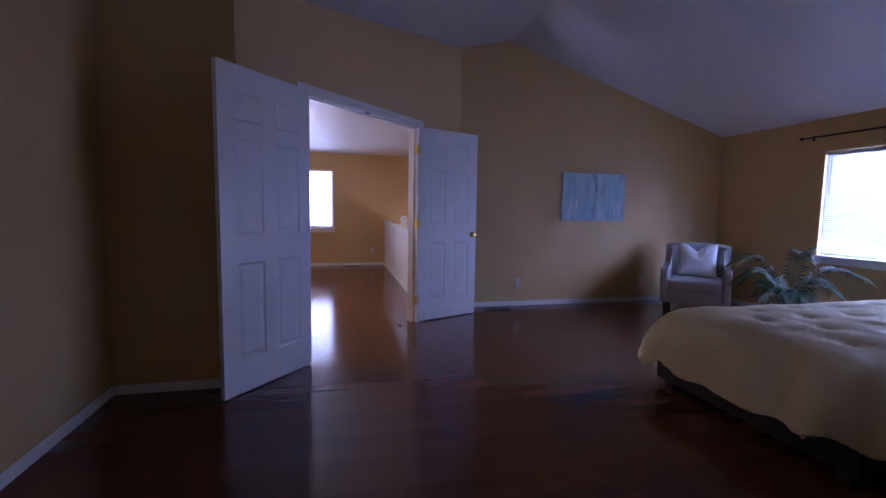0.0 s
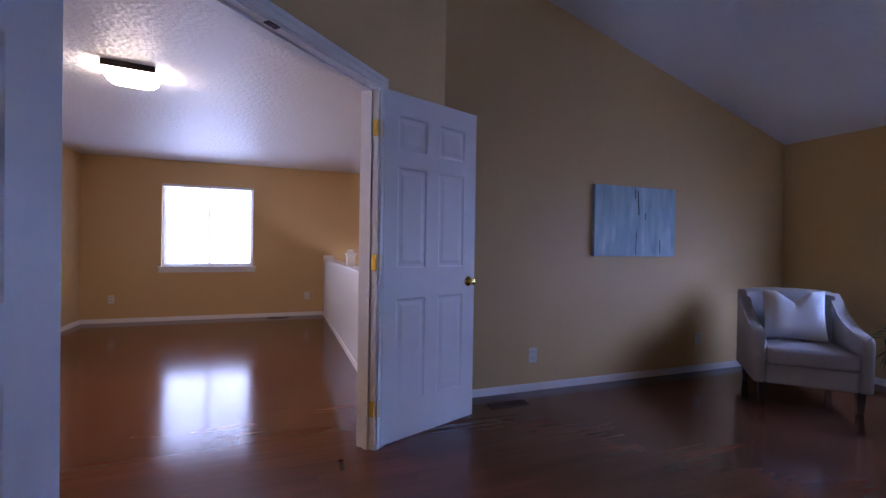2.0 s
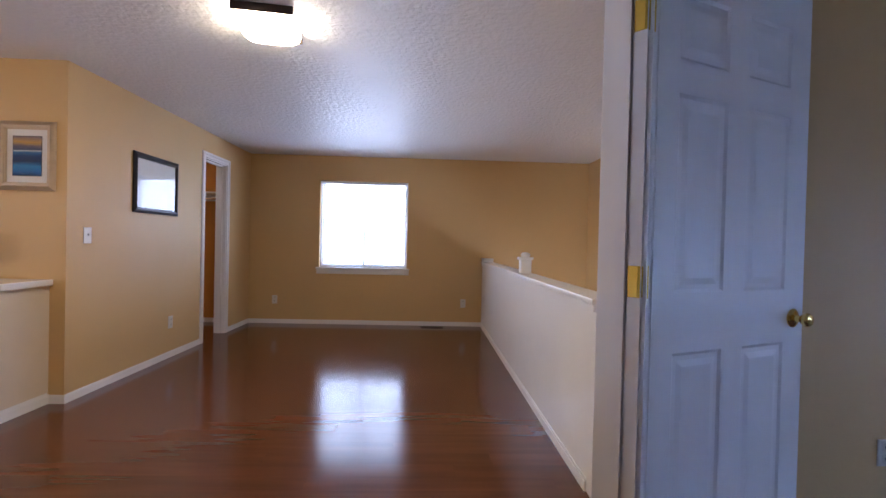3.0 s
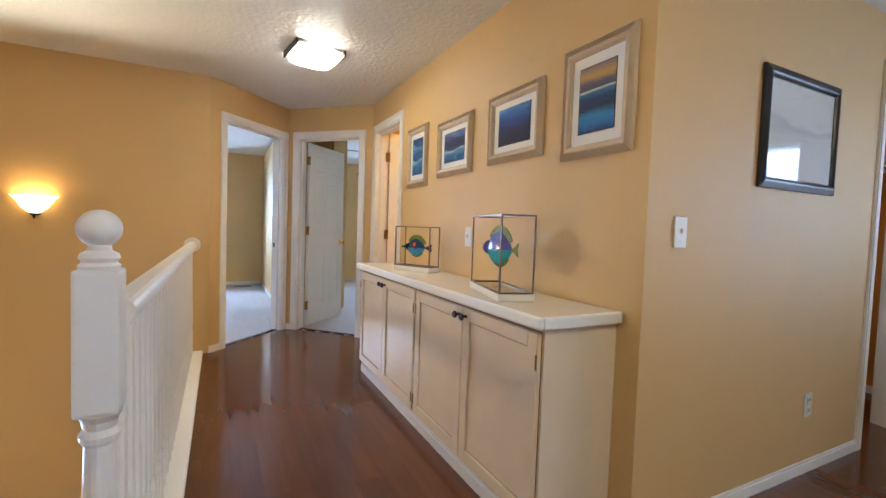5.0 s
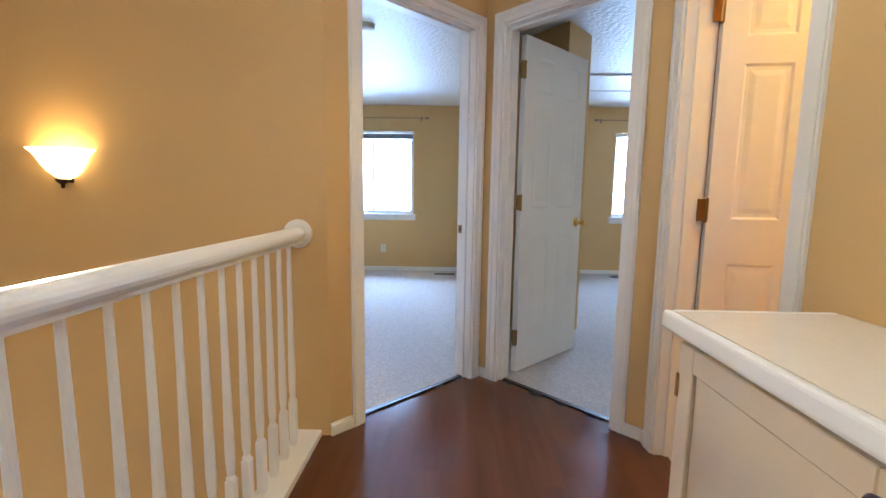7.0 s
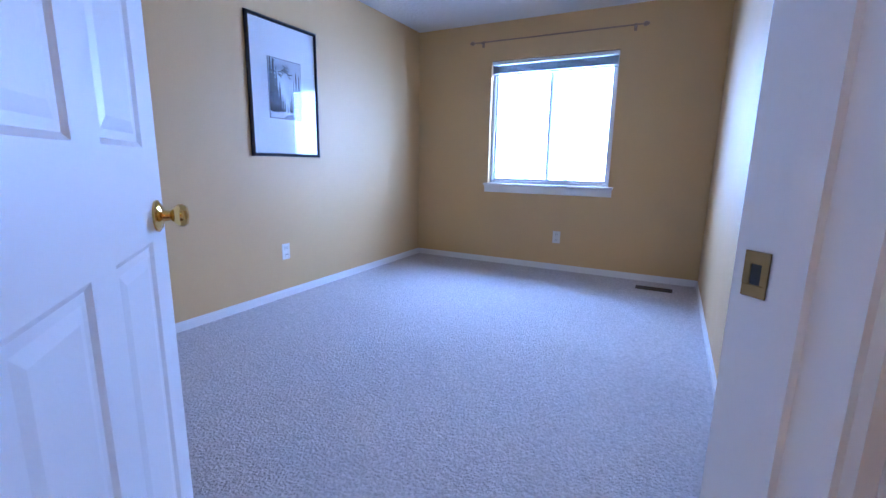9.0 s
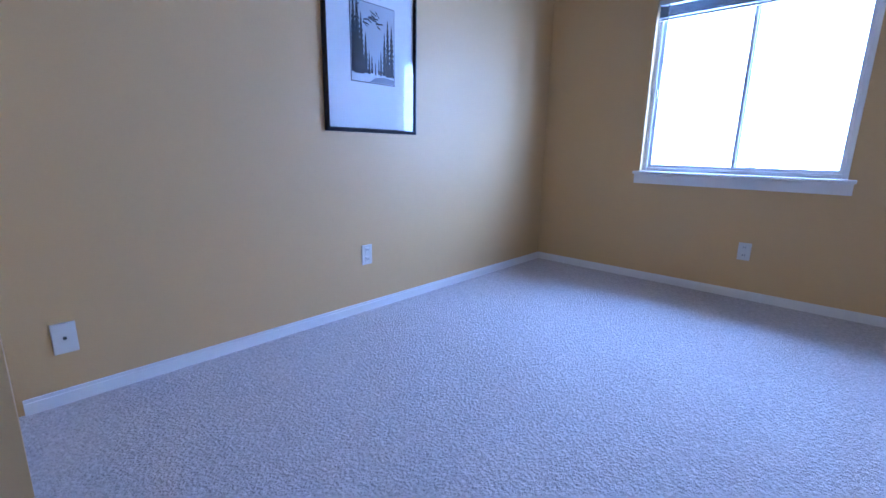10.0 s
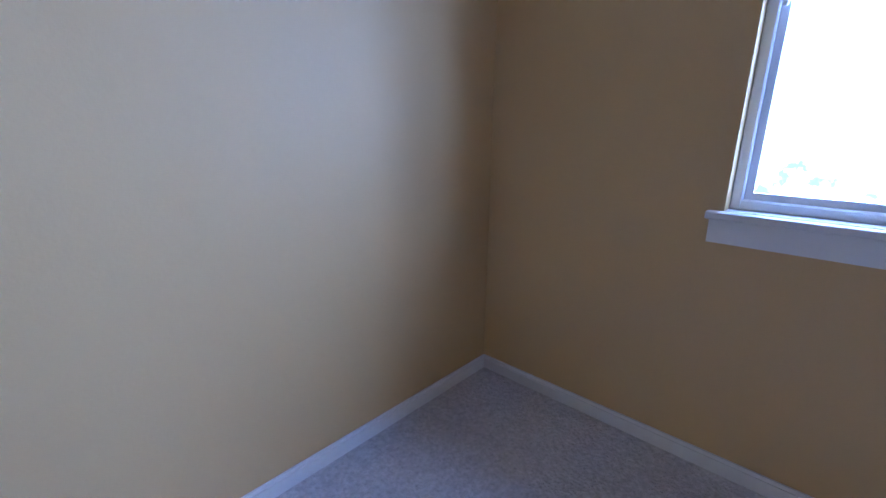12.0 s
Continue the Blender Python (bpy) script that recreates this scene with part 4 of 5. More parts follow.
def glass_case(name, m, w, d, h, label):
    g = thing(name, m, label, "display case")
    part("base", box(-w / 2 - 0.004, w / 2 + 0.004, -d / 2 - 0.004, d / 2 + 0.004, 0.0, 0.030, 0.002, 1), CASEWOOD, g)
    part("case_floor", box(-w / 2 + 0.006, w / 2 - 0.006, -d / 2 + 0.006, d / 2 - 0.006, 0.0305, 0.032), MIRRORB, g)
    t = 0.0030
    for x in (-1, 1):
        for y in (-1, 1):
            cx, cy = x * (w / 2 - t), y * (d / 2 - t)
            part("post", box(cx - t, cx + t, cy - t, cy + t, 0.0305, h), CASEEDGE, g)
    for z in (0.0305, h - 2 * t):
        for y in (-1, 1):
            cy = y * (d / 2 - t)
            part("edge_strip", box(-w / 2 + 2 * t, w / 2 - 2 * t, cy - t, cy + t, z, z + 2 * t), CASEEDGE, g)
        for x in (-1, 1):
            cx = x * (w / 2 - t)
            part("edge_strip", box(cx - t, cx + t, -d / 2 + 2 * t, d / 2 - 2 * t, z, z + 2 * t), CASEEDGE, g)
    for q in ((-w / 2 + 0.01, w / 2 - 0.01, -d / 2 + 0.003, -d / 2 + 0.005), (-w / 2 + 0.01, w / 2 - 0.01, d / 2 - 0.005, d / 2 - 0.003), (-w / 2 + 0.003, -w / 2 + 0.005, -d / 2 + 0.01, d / 2 - 0.01), (w / 2 - 0.005, w / 2 - 0.003, -d / 2 + 0.01, d / 2 - 0.01)):
        p = part("pane", box(*q, 0.041, h - 0.010), TANKGLASS, g)
        p.visible_shadow = False
    p = part("pane", box(-w / 2 + 0.01, w / 2 - 0.01, -d / 2 + 0.01, d / 2 - 0.01, h - 0.006, h - 0.004), TANKGLASS, g)
    p.visible_shadow = False
    return g


def fin(points, t=0.004):
    bm = bmesh.new()
    a = [bm.verts.new((x, -t / 2, z)) for x, z in points]
    b = [bm.verts.new((x, t / 2, z)) for x, z in points]
    bm.faces.new(a)
    bm.faces.new(b[::-1])
    for k in range(len(points)):
        j = (k + 1) % len(points)
        bm.faces.new((a[k], a[j], b[j], b[k]))
    return bm


def jag(cx, cz, r0, r1, a0, a1, n, spike):
    """A spiky fin: a band between two radii, with teeth on its outer rim."""
    inner = [(cx + r0 * math.cos(radians(a0 + (a1 - a0) * k / n)), cz + r0 * math.sin(radians(a0 + (a1 - a0) * k / n))) for k in range(n + 1)]
    outer = []
    for k in range(2 * n + 1):
        a = radians(a0 + (a1 - a0) * k / (2 * n))
        r = r1 + (spike if k % 2 else 0)
        outer.append((cx + r * math.cos(a), cz + r * math.sin(a)))
    return inner[::-1] + outer


def fish(name, m, k, colors, label, spikes, nose=1.45, tip=1.62, eye=1.0, eye_x=-0.12):
    """Painted glass fish on a thin stand; snout to -x; k: half body length."""
    f = thing(name, m, label, "fish ornament")
    top, belly, finc, eyec, tailc = colors
    bmt, bmb = bmesh.new(), bmesh.new()
    for bm, sgn in ((bmt, 1), (bmb, -1)):
        n, mm = 18, 8
        rows = []
        for i in range(n + 1):
            u = i / n
            x = -k * 1.0 + 2 * k * u
            r = k * 0.72 * math.sin(math.pi * u) ** 0.8
            if u < 0.25:
                r *= 0.55 + 0.45 * (u / 0.25)
            row = []
            for j in range(mm + 1):
                a = math.pi * j / mm
                row.append(bm.verts.new((x, 0.32 * r * math.cos(a), sgn * r * math.sin(a) * (1.0 if sgn > 0 else 0.85) - 0.04 * k)))
            rows.append(row)
        for a, b in zip(rows, rows[1:]):
            for j in range(mm):
                bm.faces.new((a[j], a[j + 1], b[j + 1], b[j]))
        bmesh.ops.remove_doubles(bm, verts=bm.verts, dist=1e-5)
    part("back", bmt, top, f, smooth=True)
    part("belly", bmb, belly, f, smooth=True)
    part("snout", lathe(((0.002, -nose * k), (0.05 * k, -(nose - 0.03) * k), (0.10 * k, -(nose * 0.4 + 0.57) * k), (0.22 * k, -0.92 * k), (0.30 * k, -0.72 * k)), 12, "x", at=(0, 0, 0.02 * k)), top, f, smooth=True)
    part("tail", fin([(0.85 * k, -0.03 * k), (1.15 * k, 0.10 * k), (tip * k, 0.30 * k), ((tip - 0.07) * k, 0.02 * k), (tip * k, -0.28 * k), (1.15 * k, -0.14 * k)]), tailc, f)
    part("dorsal_fin", fin(jag(0.1 * k, 0.0, 0.56 * k, 0.93 * k, 20, 150, 12, spikes * k)), finc, f)
    part("anal_fin", fin(jag(0.12 * k, 0.0, 0.42 * k, 0.74 * k, 215, 330, 8, 0.03 * k)), finc, f)
    for s in (-1, 1):
        part("eye", lathe([(r, s * y) for r, y in ((0.19 * k * eye, 0.14 * k), (0.18 * k * eye, 0.19 * k), (0.10 * k * eye, 0.215 * k), (0.01 * eye, 0.22 * k))], 16, "y", at=(eye_x * k, 0, 0.2 * k)), eyec, f, smooth=True)
        part("side_fin", fin([(0.0, -0.02 * k), (0.35 * k, 0.05 * k), (0.28 * k, -0.10 * k), (0.05 * k, -0.12 * k)], 0.003), top, f, at=pose(0, s * 0.20 * k, -0.02 * k, 0, 0, s * 12))
    return f


F_NAVY = mat("glazed_navy", (0.012, 0.035, 0.10), 0.15, var=0.3, vscale=30)
F_BLUE = mat("glazed_sky_blue", (0.05, 0.28, 0.55), 0.15, var=0.3, vscale=30)
F_TURQ = mat("glazed_turquoise", (0.03, 0.42, 0.55), 0.15, var=0.3, vscale=25)
F_PURP = mat("glazed_violet", (0.10, 0.12, 0.42), 0.15, var=0.35, vscale=25)
F_GREEN = mat("glazed_olive_green", (0.10, 0.17, 0.02), 0.25, var=0.4, vscale=40)
F_ORANGE = mat("glazed_orange", (0.75, 0.14, 0.01), 0.2, var=0.3, vscale=40)
F_MAROON = mat("glazed_maroon", (0.05, 0.015, 0.04), 0.25, var=0.3, vscale=30)
CZ = 0.8465
case_s = pose(-2.124, 6.318, CZ, 0, 0, 26)
case_l = pose(-1.095, 6.280, CZ, 0, 0, -15)
glass_case("fish_display_case", case_s, 0.300, 0.105, 0.294, "small bronze-edged glass case on the countertop")
glass_case("fish_display_case", case_l, 0.420, 0.150, 0.354, "large bronze-edged glass case on the countertop")
fish("fish_ornament", case_s @ pose(-0.012, 0, 0.156), 0.085, (F_NAVY, F_BLUE, F_GREEN, F_ORANGE, F_MAROON), "glazed blue fish ornament with green spiny fin and orange eye", 0.09, eye_x=0.04)
fish("fish_ornament", case_l @ pose(-0.03, 0, 0.205, 0, 0, 13), 0.112, (F_PURP, F_TURQ, F_GREEN, F_NAVY, F_GREEN), "glazed violet and turquoise fish ornament in the case", 0.02, 1.22, 1.42, 0.6)
for c, x, top in ((case_s, -0.01, 0.115), (case_l, -0.03, 0.160)):
    st = thing("ornament_stand", c @ pose(x, 0, 0), "thin clear rod stand under the fish ornament", "stand")
    part("foot", lathe(((0.022, 0.0325), (0.022, 0.036), (0.006, 0.038)), 16), ACRYLIC, st)
    part("rod", lathe(((0.0035, 0.038), (0.0035, top)), 8), ACRYLIC, st)

# ---------------------------------------------------------------- pictures


def picture_nodes(name, stops, scale, warp, flat=0.25):
    """A print: tones by height and noise."""
    m = bpy.data.materials.new(name)
    m.use_nodes = True
    nt = m.node_tree
    b = nt.nodes["Principled BSDF"]
    b.inputs["Roughness"].default_value = 0.6
    b.inputs["Specular IOR Level"].default_value = 0.2
    tc = nt.nodes.new("ShaderNodeTexCoord")
    sep = nt.nodes.new("ShaderNodeSeparateXYZ")
    nt.links.new(tc.outputs["Generated"], sep.inputs[0])
    mp = nt.nodes.new("ShaderNodeMapping")
    mp.inputs["Scale"].default_value = (1.0, 1.0, 2.2)
    nt.links.new(tc.outputs["Generated"], mp.inputs[0])
    no = nt.nodes.new("ShaderNodeTexNoise")
    no.inputs["Scale"].default_value = scale
    no.inputs["Detail"].default_value = 6
    no.inputs["Distortion"].default_value = 1.4
    nt.links.new(mp.outputs[0], no.inputs["Vector"])
    ma = nt.nodes.new("ShaderNodeMath")
    ma.operation = "MULTIPLY_ADD"
    ma.inputs[1].default_value = warp
    nt.links.new(no.outputs["Fac"], ma.inputs[0])
    ma2 = nt.nodes.new("ShaderNodeMath")
    ma2.operation = "MULTIPLY_ADD"
    ma2.inputs[1].default_value = 1.0 - flat
    ma2.inputs[2].default_value = -warp / 2 + flat / 2
    nt.links.new(sep.outputs["Z"], ma2.inputs[0])
    nt.links.new(ma2.outputs[0], ma.inputs[2])
    cr = nt.nodes.new("ShaderNodeValToRGB")
    el = cr.color_ramp.elements
    while len(el) < len(stops):
        el.new(0.5)
    for e, (p, c) in zip(el, stops):
        e.position = p
        e.color = (*c, 1)
    nt.links.new(ma.outputs[0], cr.inputs[0])
    nt.links.new(cr.outputs[0], b.inputs["Base Color"])
    return m


PRINTS = (
    picture_nodes("print_wave", [(0.0, (0.006, 0.03, 0.10)), (0.22, (0.012, 0.09, 0.26)), (0.34, (0.06, 0.24, 0.44)), (0.40, (0.40, 0.52, 0.62)), (0.46, (0.010, 0.05, 0.16)), (0.58, (0.012, 0.08, 0.27)), (0.66, (0.16, 0.32, 0.50)), (0.76, (0.02, 0.07, 0.22)), (1.0, (0.03, 0.08, 0.22))], 3.0, 0.55),
    picture_nodes("print_bay", [(0.0, (0.010, 0.014, 0.03)), (0.20, (0.012, 0.08, 0.22)), (0.32, (0.05, 0.22, 0.42)), (0.40, (0.36, 0.46, 0.56)), (0.46, (0.008, 0.03, 0.11)), (0.56, (0.016, 0.02, 0.07)), (0.66, (0.025, 0.035, 0.14)), (0.80, (0.09, 0.15, 0.36)), (1.0, (0.30, 0.38, 0.60))], 2.8, 0.50),
    picture_nodes("print_deep", [(0.0, (0.006, 0.006, 0.025)), (0.35, (0.007, 0.012, 0.07)), (0.62, (0.008, 0.04, 0.24)), (0.80, (0.02, 0.12, 0.46)), (0.92, (0.12, 0.36, 0.72)), (1.0, (0.04, 0.18, 0.50))], 1.6, 0.50),
    picture_nodes("print_sunset", [(0.0, (0.01, 0.05, 0.16)), (0.12, (0.02, 0.16, 0.44)), (0.24, (0.03, 0.22, 0.48)), (0.34, (0.014, 0.03, 0.08)), (0.50, (0.010, 0.05, 0.16)), (0.60, (0.04, 0.16, 0.34)), (0.635, (0.62, 0.68, 0.72)), (0.66, (0.05, 0.07, 0.14)), (0.76, (0.14, 0.12, 0.16)), (0.86, (0.55, 0.32, 0.08)), (1.0, (0.20, 0.17, 0.20))], 1.5, 0.16, 0.0),
)
PICGLASS = pane_glass("picture_glass")
PRINTGLASS = pane_glass("matt_picture_glass", 0.012, 0.16)


def moulding(fr, w, h, fw, material, ridges=True):
    """Four mitred frame bars round w x h in the plane y = 0, facing -y."""
    prof = [(0.0, 0.0), (0.0, 0.010), (0.03, 0.013)]
    if ridges:
        for k in range(6):
            a = 0.05 + k * 0.075
            prof += [(a, 0.0125 + k * 0.0014), (a + 0.035, 0.0160 + k * 0.0014), (a + 0.06, 0.0115 + k * 0.0014)]
    prof += [(0.55, 0.022), (0.70, 0.0225), (0.82, 0.019), (0.86, 0.014), (0.92, 0.0155), (1.0, 0.009), (1.0, 0.0)]
    cs = [(-w / 2, -h / 2), (w / 2, -h / 2), (w / 2, h / 2), (-w / 2, h / 2)]
    for k in range(4):
        a, b = cs[k], cs[(k + 1) % 4]
        bm = bmesh.new()
        ends = []
        for c in (a, b):
            sx, sz = (1 if c[0] < 0 else -1), (1 if c[1] < 0 else -1)
            ends.append([bm.verts.new((c[0] + sx * fw * q, -y, c[1] + sz * fw * q)) for q, y in prof])
        for j in range(len(prof)):
            i = (j + 1) % len(prof)
            bm.faces.new((ends[0][j], ends[0][i], ends[1][i], ends[1][j]))
        bm.faces.new(ends[0])
        bm.faces.new(ends[1][::-1])
        part("frame_bar", bm, material, fr)


def framed(name, m, w, h, fw, iw, ih, frame_mat, image, label, glass=None, lift=0.0, ridges=True):
    f = thing(name, m, label, "framed picture")
    moulding(f, w, h, fw, frame_mat, ridges)
    part("mat_board", box(-w / 2 + fw * 0.9, w / 2 - fw * 0.9, -0.0045, -0.0015, -h / 2 + fw * 0.9, h / 2 - fw * 0.9), PAPER, f)
    if image:
        part("bevel", box(-iw / 2 - 0.004, iw / 2 + 0.004, -0.0055, -0.0047, lift - ih / 2 - 0.004, lift + ih / 2 + 0.004), BLACKF, f)
        part("print", box(-iw / 2, iw / 2, -0.0070, -0.0058, lift - ih / 2, lift + ih / 2), image, f)
    g = part("glass", box(-w / 2 + fw * 0.95, w / 2 - fw * 0.95, -0.0115, -0.0095, -h / 2 + fw * 0.95, h / 2 - fw * 0.95), glass or PICGLASS, f)
    g.visible_shadow = False
    return f


WY = 6.489
framed("ocean_print", pose(-2.545, WY, 1.672), 0.370, 0.455, 0.054, 0.18, 0.265, FRAMEW, PRINTS[0], glass=PRINTGLASS, label="whitewashed ridged frame with a blue wave print")
framed("ocean_print", pose(-1.960, WY, 1.662), 0.462, 0.366, 0.054, 0.265, 0.185, FRAMEW, PRINTS[1], glass=PRINTGLASS, label="whitewashed ridged frame with a stormy bay print")
framed("ocean_print", pose(-1.319, WY, 1.676), 0.462, 0.366, 0.054, 0.265, 0.185, FRAMEW, PRINTS[2], glass=PRINTGLASS, label="whitewashed ridged frame with a deep blue sea print")
framed("ocean_print", pose(-0.765, WY, 1.676), 0.375, 0.465, 0.054, 0.185, 0.262, FRAMEW, PRINTS[3], glass=PRINTGLASS, label="whitewashed ridged frame with a sunset sea print")
pale = picture_nodes("print_pale_sketch", [(0.0, (0.70, 0.72, 0.72)), (0.45, (0.66, 0.68, 0.68)), (0.55, (0.50, 0.54, 0.56)), (0.62, (0.70, 0.70, 0.69)), (1.0, (0.74, 0.73, 0.70))], 2.0, 0.5)
framed("glazed_print", pose(-0.507, 7.468, 1.610, 0, 0, 90), 0.645, 0.510, 0.045, 0.54, 0.41, BLACKF, pale, "black framed glazed pale print on the loft wall", ridges=False)

# ---------------------------------------------------------------- switches, outlets, vents of loft and landing
outlet("light_switch", pose(-1.742, WY, 1.090), "white toggle switch plate above the countertop", "switch")
outlet("light_switch", pose(-0.507, 6.670, 1.150, 0, 0, 90), "white toggle switch plate near the wall corner", "switch")
outlet("wall_outlet", pose(-0.507, 7.710, 0.337, 0, 0, 90), "white duplex outlet low on the loft wall")
outlet("wall_outlet", pose(-0.15, 9.549, 0.33), "white duplex outlet beside the closet corner")
outlet("wall_outlet", pose(2.46, 9.549, 0.32), "white duplex outlet near the half wall")
floor_vent("floor_vent", pose(2.03, 9.42, 0), 0.30, 0.10, "brown metal floor register under the loft window wall")
floor_vent("floor_vent", pose(3.62, 5.04, 0), 0.30, 0.10, "brown metal floor register by the bedroom wall")

# closet shelf with hanging rod
sh = thing("closet_shelf", pose(0, 0, 0), "white closet shelf with a chrome hanging rod", "shelf")
part("board", box(-2.075, -0.66, 9.20, 9.545, 1.735, 1.755, 0.002, 1), TRIM, sh)
part("cleat", box(-2.075, -0.66, 9.525, 9.545, 1.66, 1.734), TRIM, sh)
part("rod", lathe(((0.014, -2.075), (0.014, -0.66)), 14, "x", at=(0, 9.25, 1.67)), mat("closet_chrome", (0.6, 0.6, 0.6), 0.2, 1.0), sh, smooth=True)

# strike plates
STRIKE = M_A @ pose(0.9266, 0.080, -0.012)
sp = thing("strike_plate", STRIKE, "brass strike plate let into the door jamb", "strike plate")
bm = box(-0.0022, 0.0, 0.003, 0.029, 0.888, 0.901, 0.0005, 1)
bx(bm, -0.0022, 0.0, 0.003, 0.029, 0.923, 0.936)
bx(bm, -0.0022, 0.0, 0.003, 0.010, 0.901, 0.923)
bx(bm, -0.0022, 0.0, 0.022, 0.029, 0.901, 0.923)
part("plate", bm, BRASS_OLD, sp)
part("hole", box(-0.0008, -0.0002, 0.010, 0.022, 0.901, 0.923), DARK, sp)
hs = thing("header_latch", pose(2.0, 4.10, 2.026, 0, 0, 45), "dark ball catch plate in the door head", "latch")
part("plate", box(-0.03, 0.03, -0.014, 0.014, -0.004, 0.0), BRONZE, hs)

# stairwell window below the half wall, whose light climbs the north wall
window("window_6", frame_on((4.2, 9.67), (4.2, 5.38)), 1.47, 3.07, -0.85, 0.35, 0.12, "white vinyl slider window of the stairwell")

# lower storey window glimpsed through the balusters
M_SW = frame_on((-3.65, 2.4), (-3.65, 5.07))
window("window_5", M_SW, 0.12, 0.62, -1.9, -0.42, 0.12, "white framed narrow window of the lower storey")
bm = bmesh.new()
for a, b, c, e in ((0.05, 0.12, -1.95, -0.35), (0.62, 0.69, -1.95, -0.35), (0.12, 0.62, -0.42, -0.35)):
    bx(bm, a, b, -0.016, 0.0, c, e)
tr = part("trim_lower_window", bm, TRIM)
tr.matrix_basis = M_SW
tagged(tr, "white window casing of the lower storey", "trim", kind="structure")

# ---------------------------------------------------------------- dim bedroom: bed


def soft_cover(x0, x1, y0, y1, top, drop, step, tufts):
    bm = bmesh.new()
    nx, ny = int((x1 - x0 + drop) / step), int((y1 - y0 + 2 * drop) / step)
    r = 0.30
    rows = []
    for i in range(nx + 1):
        row = []
        for j in range(ny + 1):
            a = x0 - drop + (x1 - x0 + drop) * i / nx
            b = y0 - drop + (y1 - y0 + 2 * drop) * j / ny
            cx, cy = max(x0, a), min(max(y0, b), y1)
            dx, dy = a - cx, b - cy
            d = math.hypot(dx, dy)
            ox, oy = (dx / d, dy / d) if d > 1e-6 else (0.0, 0.0)
            hem = drop * (1 + 0.05 * math.sin(a * 9 + b * 7) + 0.04 * math.sin(b * 17))
            d = min(d, hem)
            if d < r * math.pi / 2:
                out, down = r * math.sin(d / r), r * (1 - math.cos(d / r))
            else:
                rest_d = d - r * math.pi / 2
                out, down = r + rest_d * 0.30, r + rest_d * 0.94
            n = noise.noise(Vector((a * 2.3, b * 2.3, 1.0))) * 0.014 + noise.noise(Vector((a * 7, b * 7, 4.0))) * 0.005
            fold = 0.012 * math.sin((a if abs(oy) > 0.5 else b) * 14) * min(1.0, down / 0.2)
            z = top - down + n
            for tx, ty in tufts:
                q = (cx - tx) ** 2 + (cy - ty) ** 2
                if d < 0.02 and q < 0.05:
                    z += -0.034 * math.exp(-q / 0.0016) + 0.012 * (1 - math.exp(-q / 0.012)) * math.exp(-q / 0.03)
            out *= 1 + 0.17 * abs(2 * ox * oy)
            v = bm.verts.new((cx + ox * (out + fold), cy + oy * (out + fold), z))
            row.append((v, math.hypot(dx, dy) <= drop * 1.005))
        rows.append(row)
    for a, b in zip(rows, rows[1:]):
        for j in range(ny):
            q = (a[j], a[j + 1], b[j + 1], b[j])
            if sum(k[1] for k in q) >= 2:
                bm.faces.new([k[0] for k in q])
    bmesh.ops.delete(bm, geom=[v for v in bm.verts if not v.link_faces], context="VERTS")
    return bm


bed = thing("bed", pose(0, 0, 0), "made bed on a low dark platform frame", "bed")
part("platform", box(3.92, 5.95, 1.46, 2.70, 0.05, 0.22, 0.012), DWOOD, bed)
for x in (3.99, 5.87):
    for y in (1.54, 2.62):
        part("leg", box(x - 0.035, x + 0.035, y - 0.035, y + 0.035, 0.0, 0.0495, 0.004, 1), DWOOD, bed)
part("mattress", box(3.96, 5.95, 1.54, 2.62, 0.222, 0.485, 0.05, 3), LINEN, bed, smooth=True)
tufts = [(4.22 + 0.36 * i + (0.18 if j % 2 else 0), 1.72 + 0.235 * j) for i in range(5) for j in range(4)]
quilt = solo("comforter", soft_cover(4.08, 5.97, 1.68, 2.49, 0.570, 0.545, 0.028, tufts), QUILT, "cream tufted comforter draped over the bed", "comforter", smooth=True)
for tx, ty in tufts:
    tz = 0.570 - 0.030 + noise.noise(Vector((tx * 2.3, ty * 2.3, 1.0))) * 0.014 + noise.noise(Vector((tx * 7, ty * 7, 4.0))) * 0.005
    part("tuft_button", lathe(((0.004, -0.004), (0.013, -0.002), (0.015, 0.002), (0.009, 0.006)), 12, at=(tx, ty, tz)), QUILT, quilt, smooth=True)
thick = quilt.modifiers.new("thickness", "SOLIDIFY")
thick.thickness, thick.offset = 0.018, -1.0

# ---------------------------------------------------------------- armchair with cushion
CM = pose(5.93, 4.50, 0, 0, 0, -45)
chair = thing("armchair", CM, "grey-beige upholstered armchair with dark legs in the corner", "armchair")
part("seat_base", box(-0.275, 0.275, -0.345, 0.26, 0.155, 0.31, 0.025, 3), FABRIC, chair, smooth=True)
part("seat_cushion", box(-0.268, 0.268, -0.375, 0.20, 0.312, 0.435, 0.035, 4), FABRIC, chair, smooth=True)
bm = bmesh.new()
rows = []
for i in range(13):
    u = -1 + 2 * i / 12
    row = []
    for z, y in ((0.30, 0.20), (0.45, 0.205), (0.60, 0.225), (0.74, 0.25), (0.81, 0.268), (0.838, 0.300), (0.81, 0.345), (0.70, 0.355), (0.50, 0.345), (0.16, 0.32)):
        curve = -0.045 * u * u * u * u if y < 0.29 else 0.0
        top = -0.018 * u * u if z > 0.79 else 0.0
        row.append(bm.verts.new((u * 0.30, y + curve, z + top)))
    rows.append(row)
for a, b in zip(rows, rows[1:]):
    for j in range(len(a)):
        k = (j + 1) % len(a)
        bm.faces.new((a[j], a[k], b[k], b[j]))
bm.faces.new(rows[0])
bm.faces.new(rows[-1][::-1])
part("backrest", bm, FABRIC, chair, smooth=True)
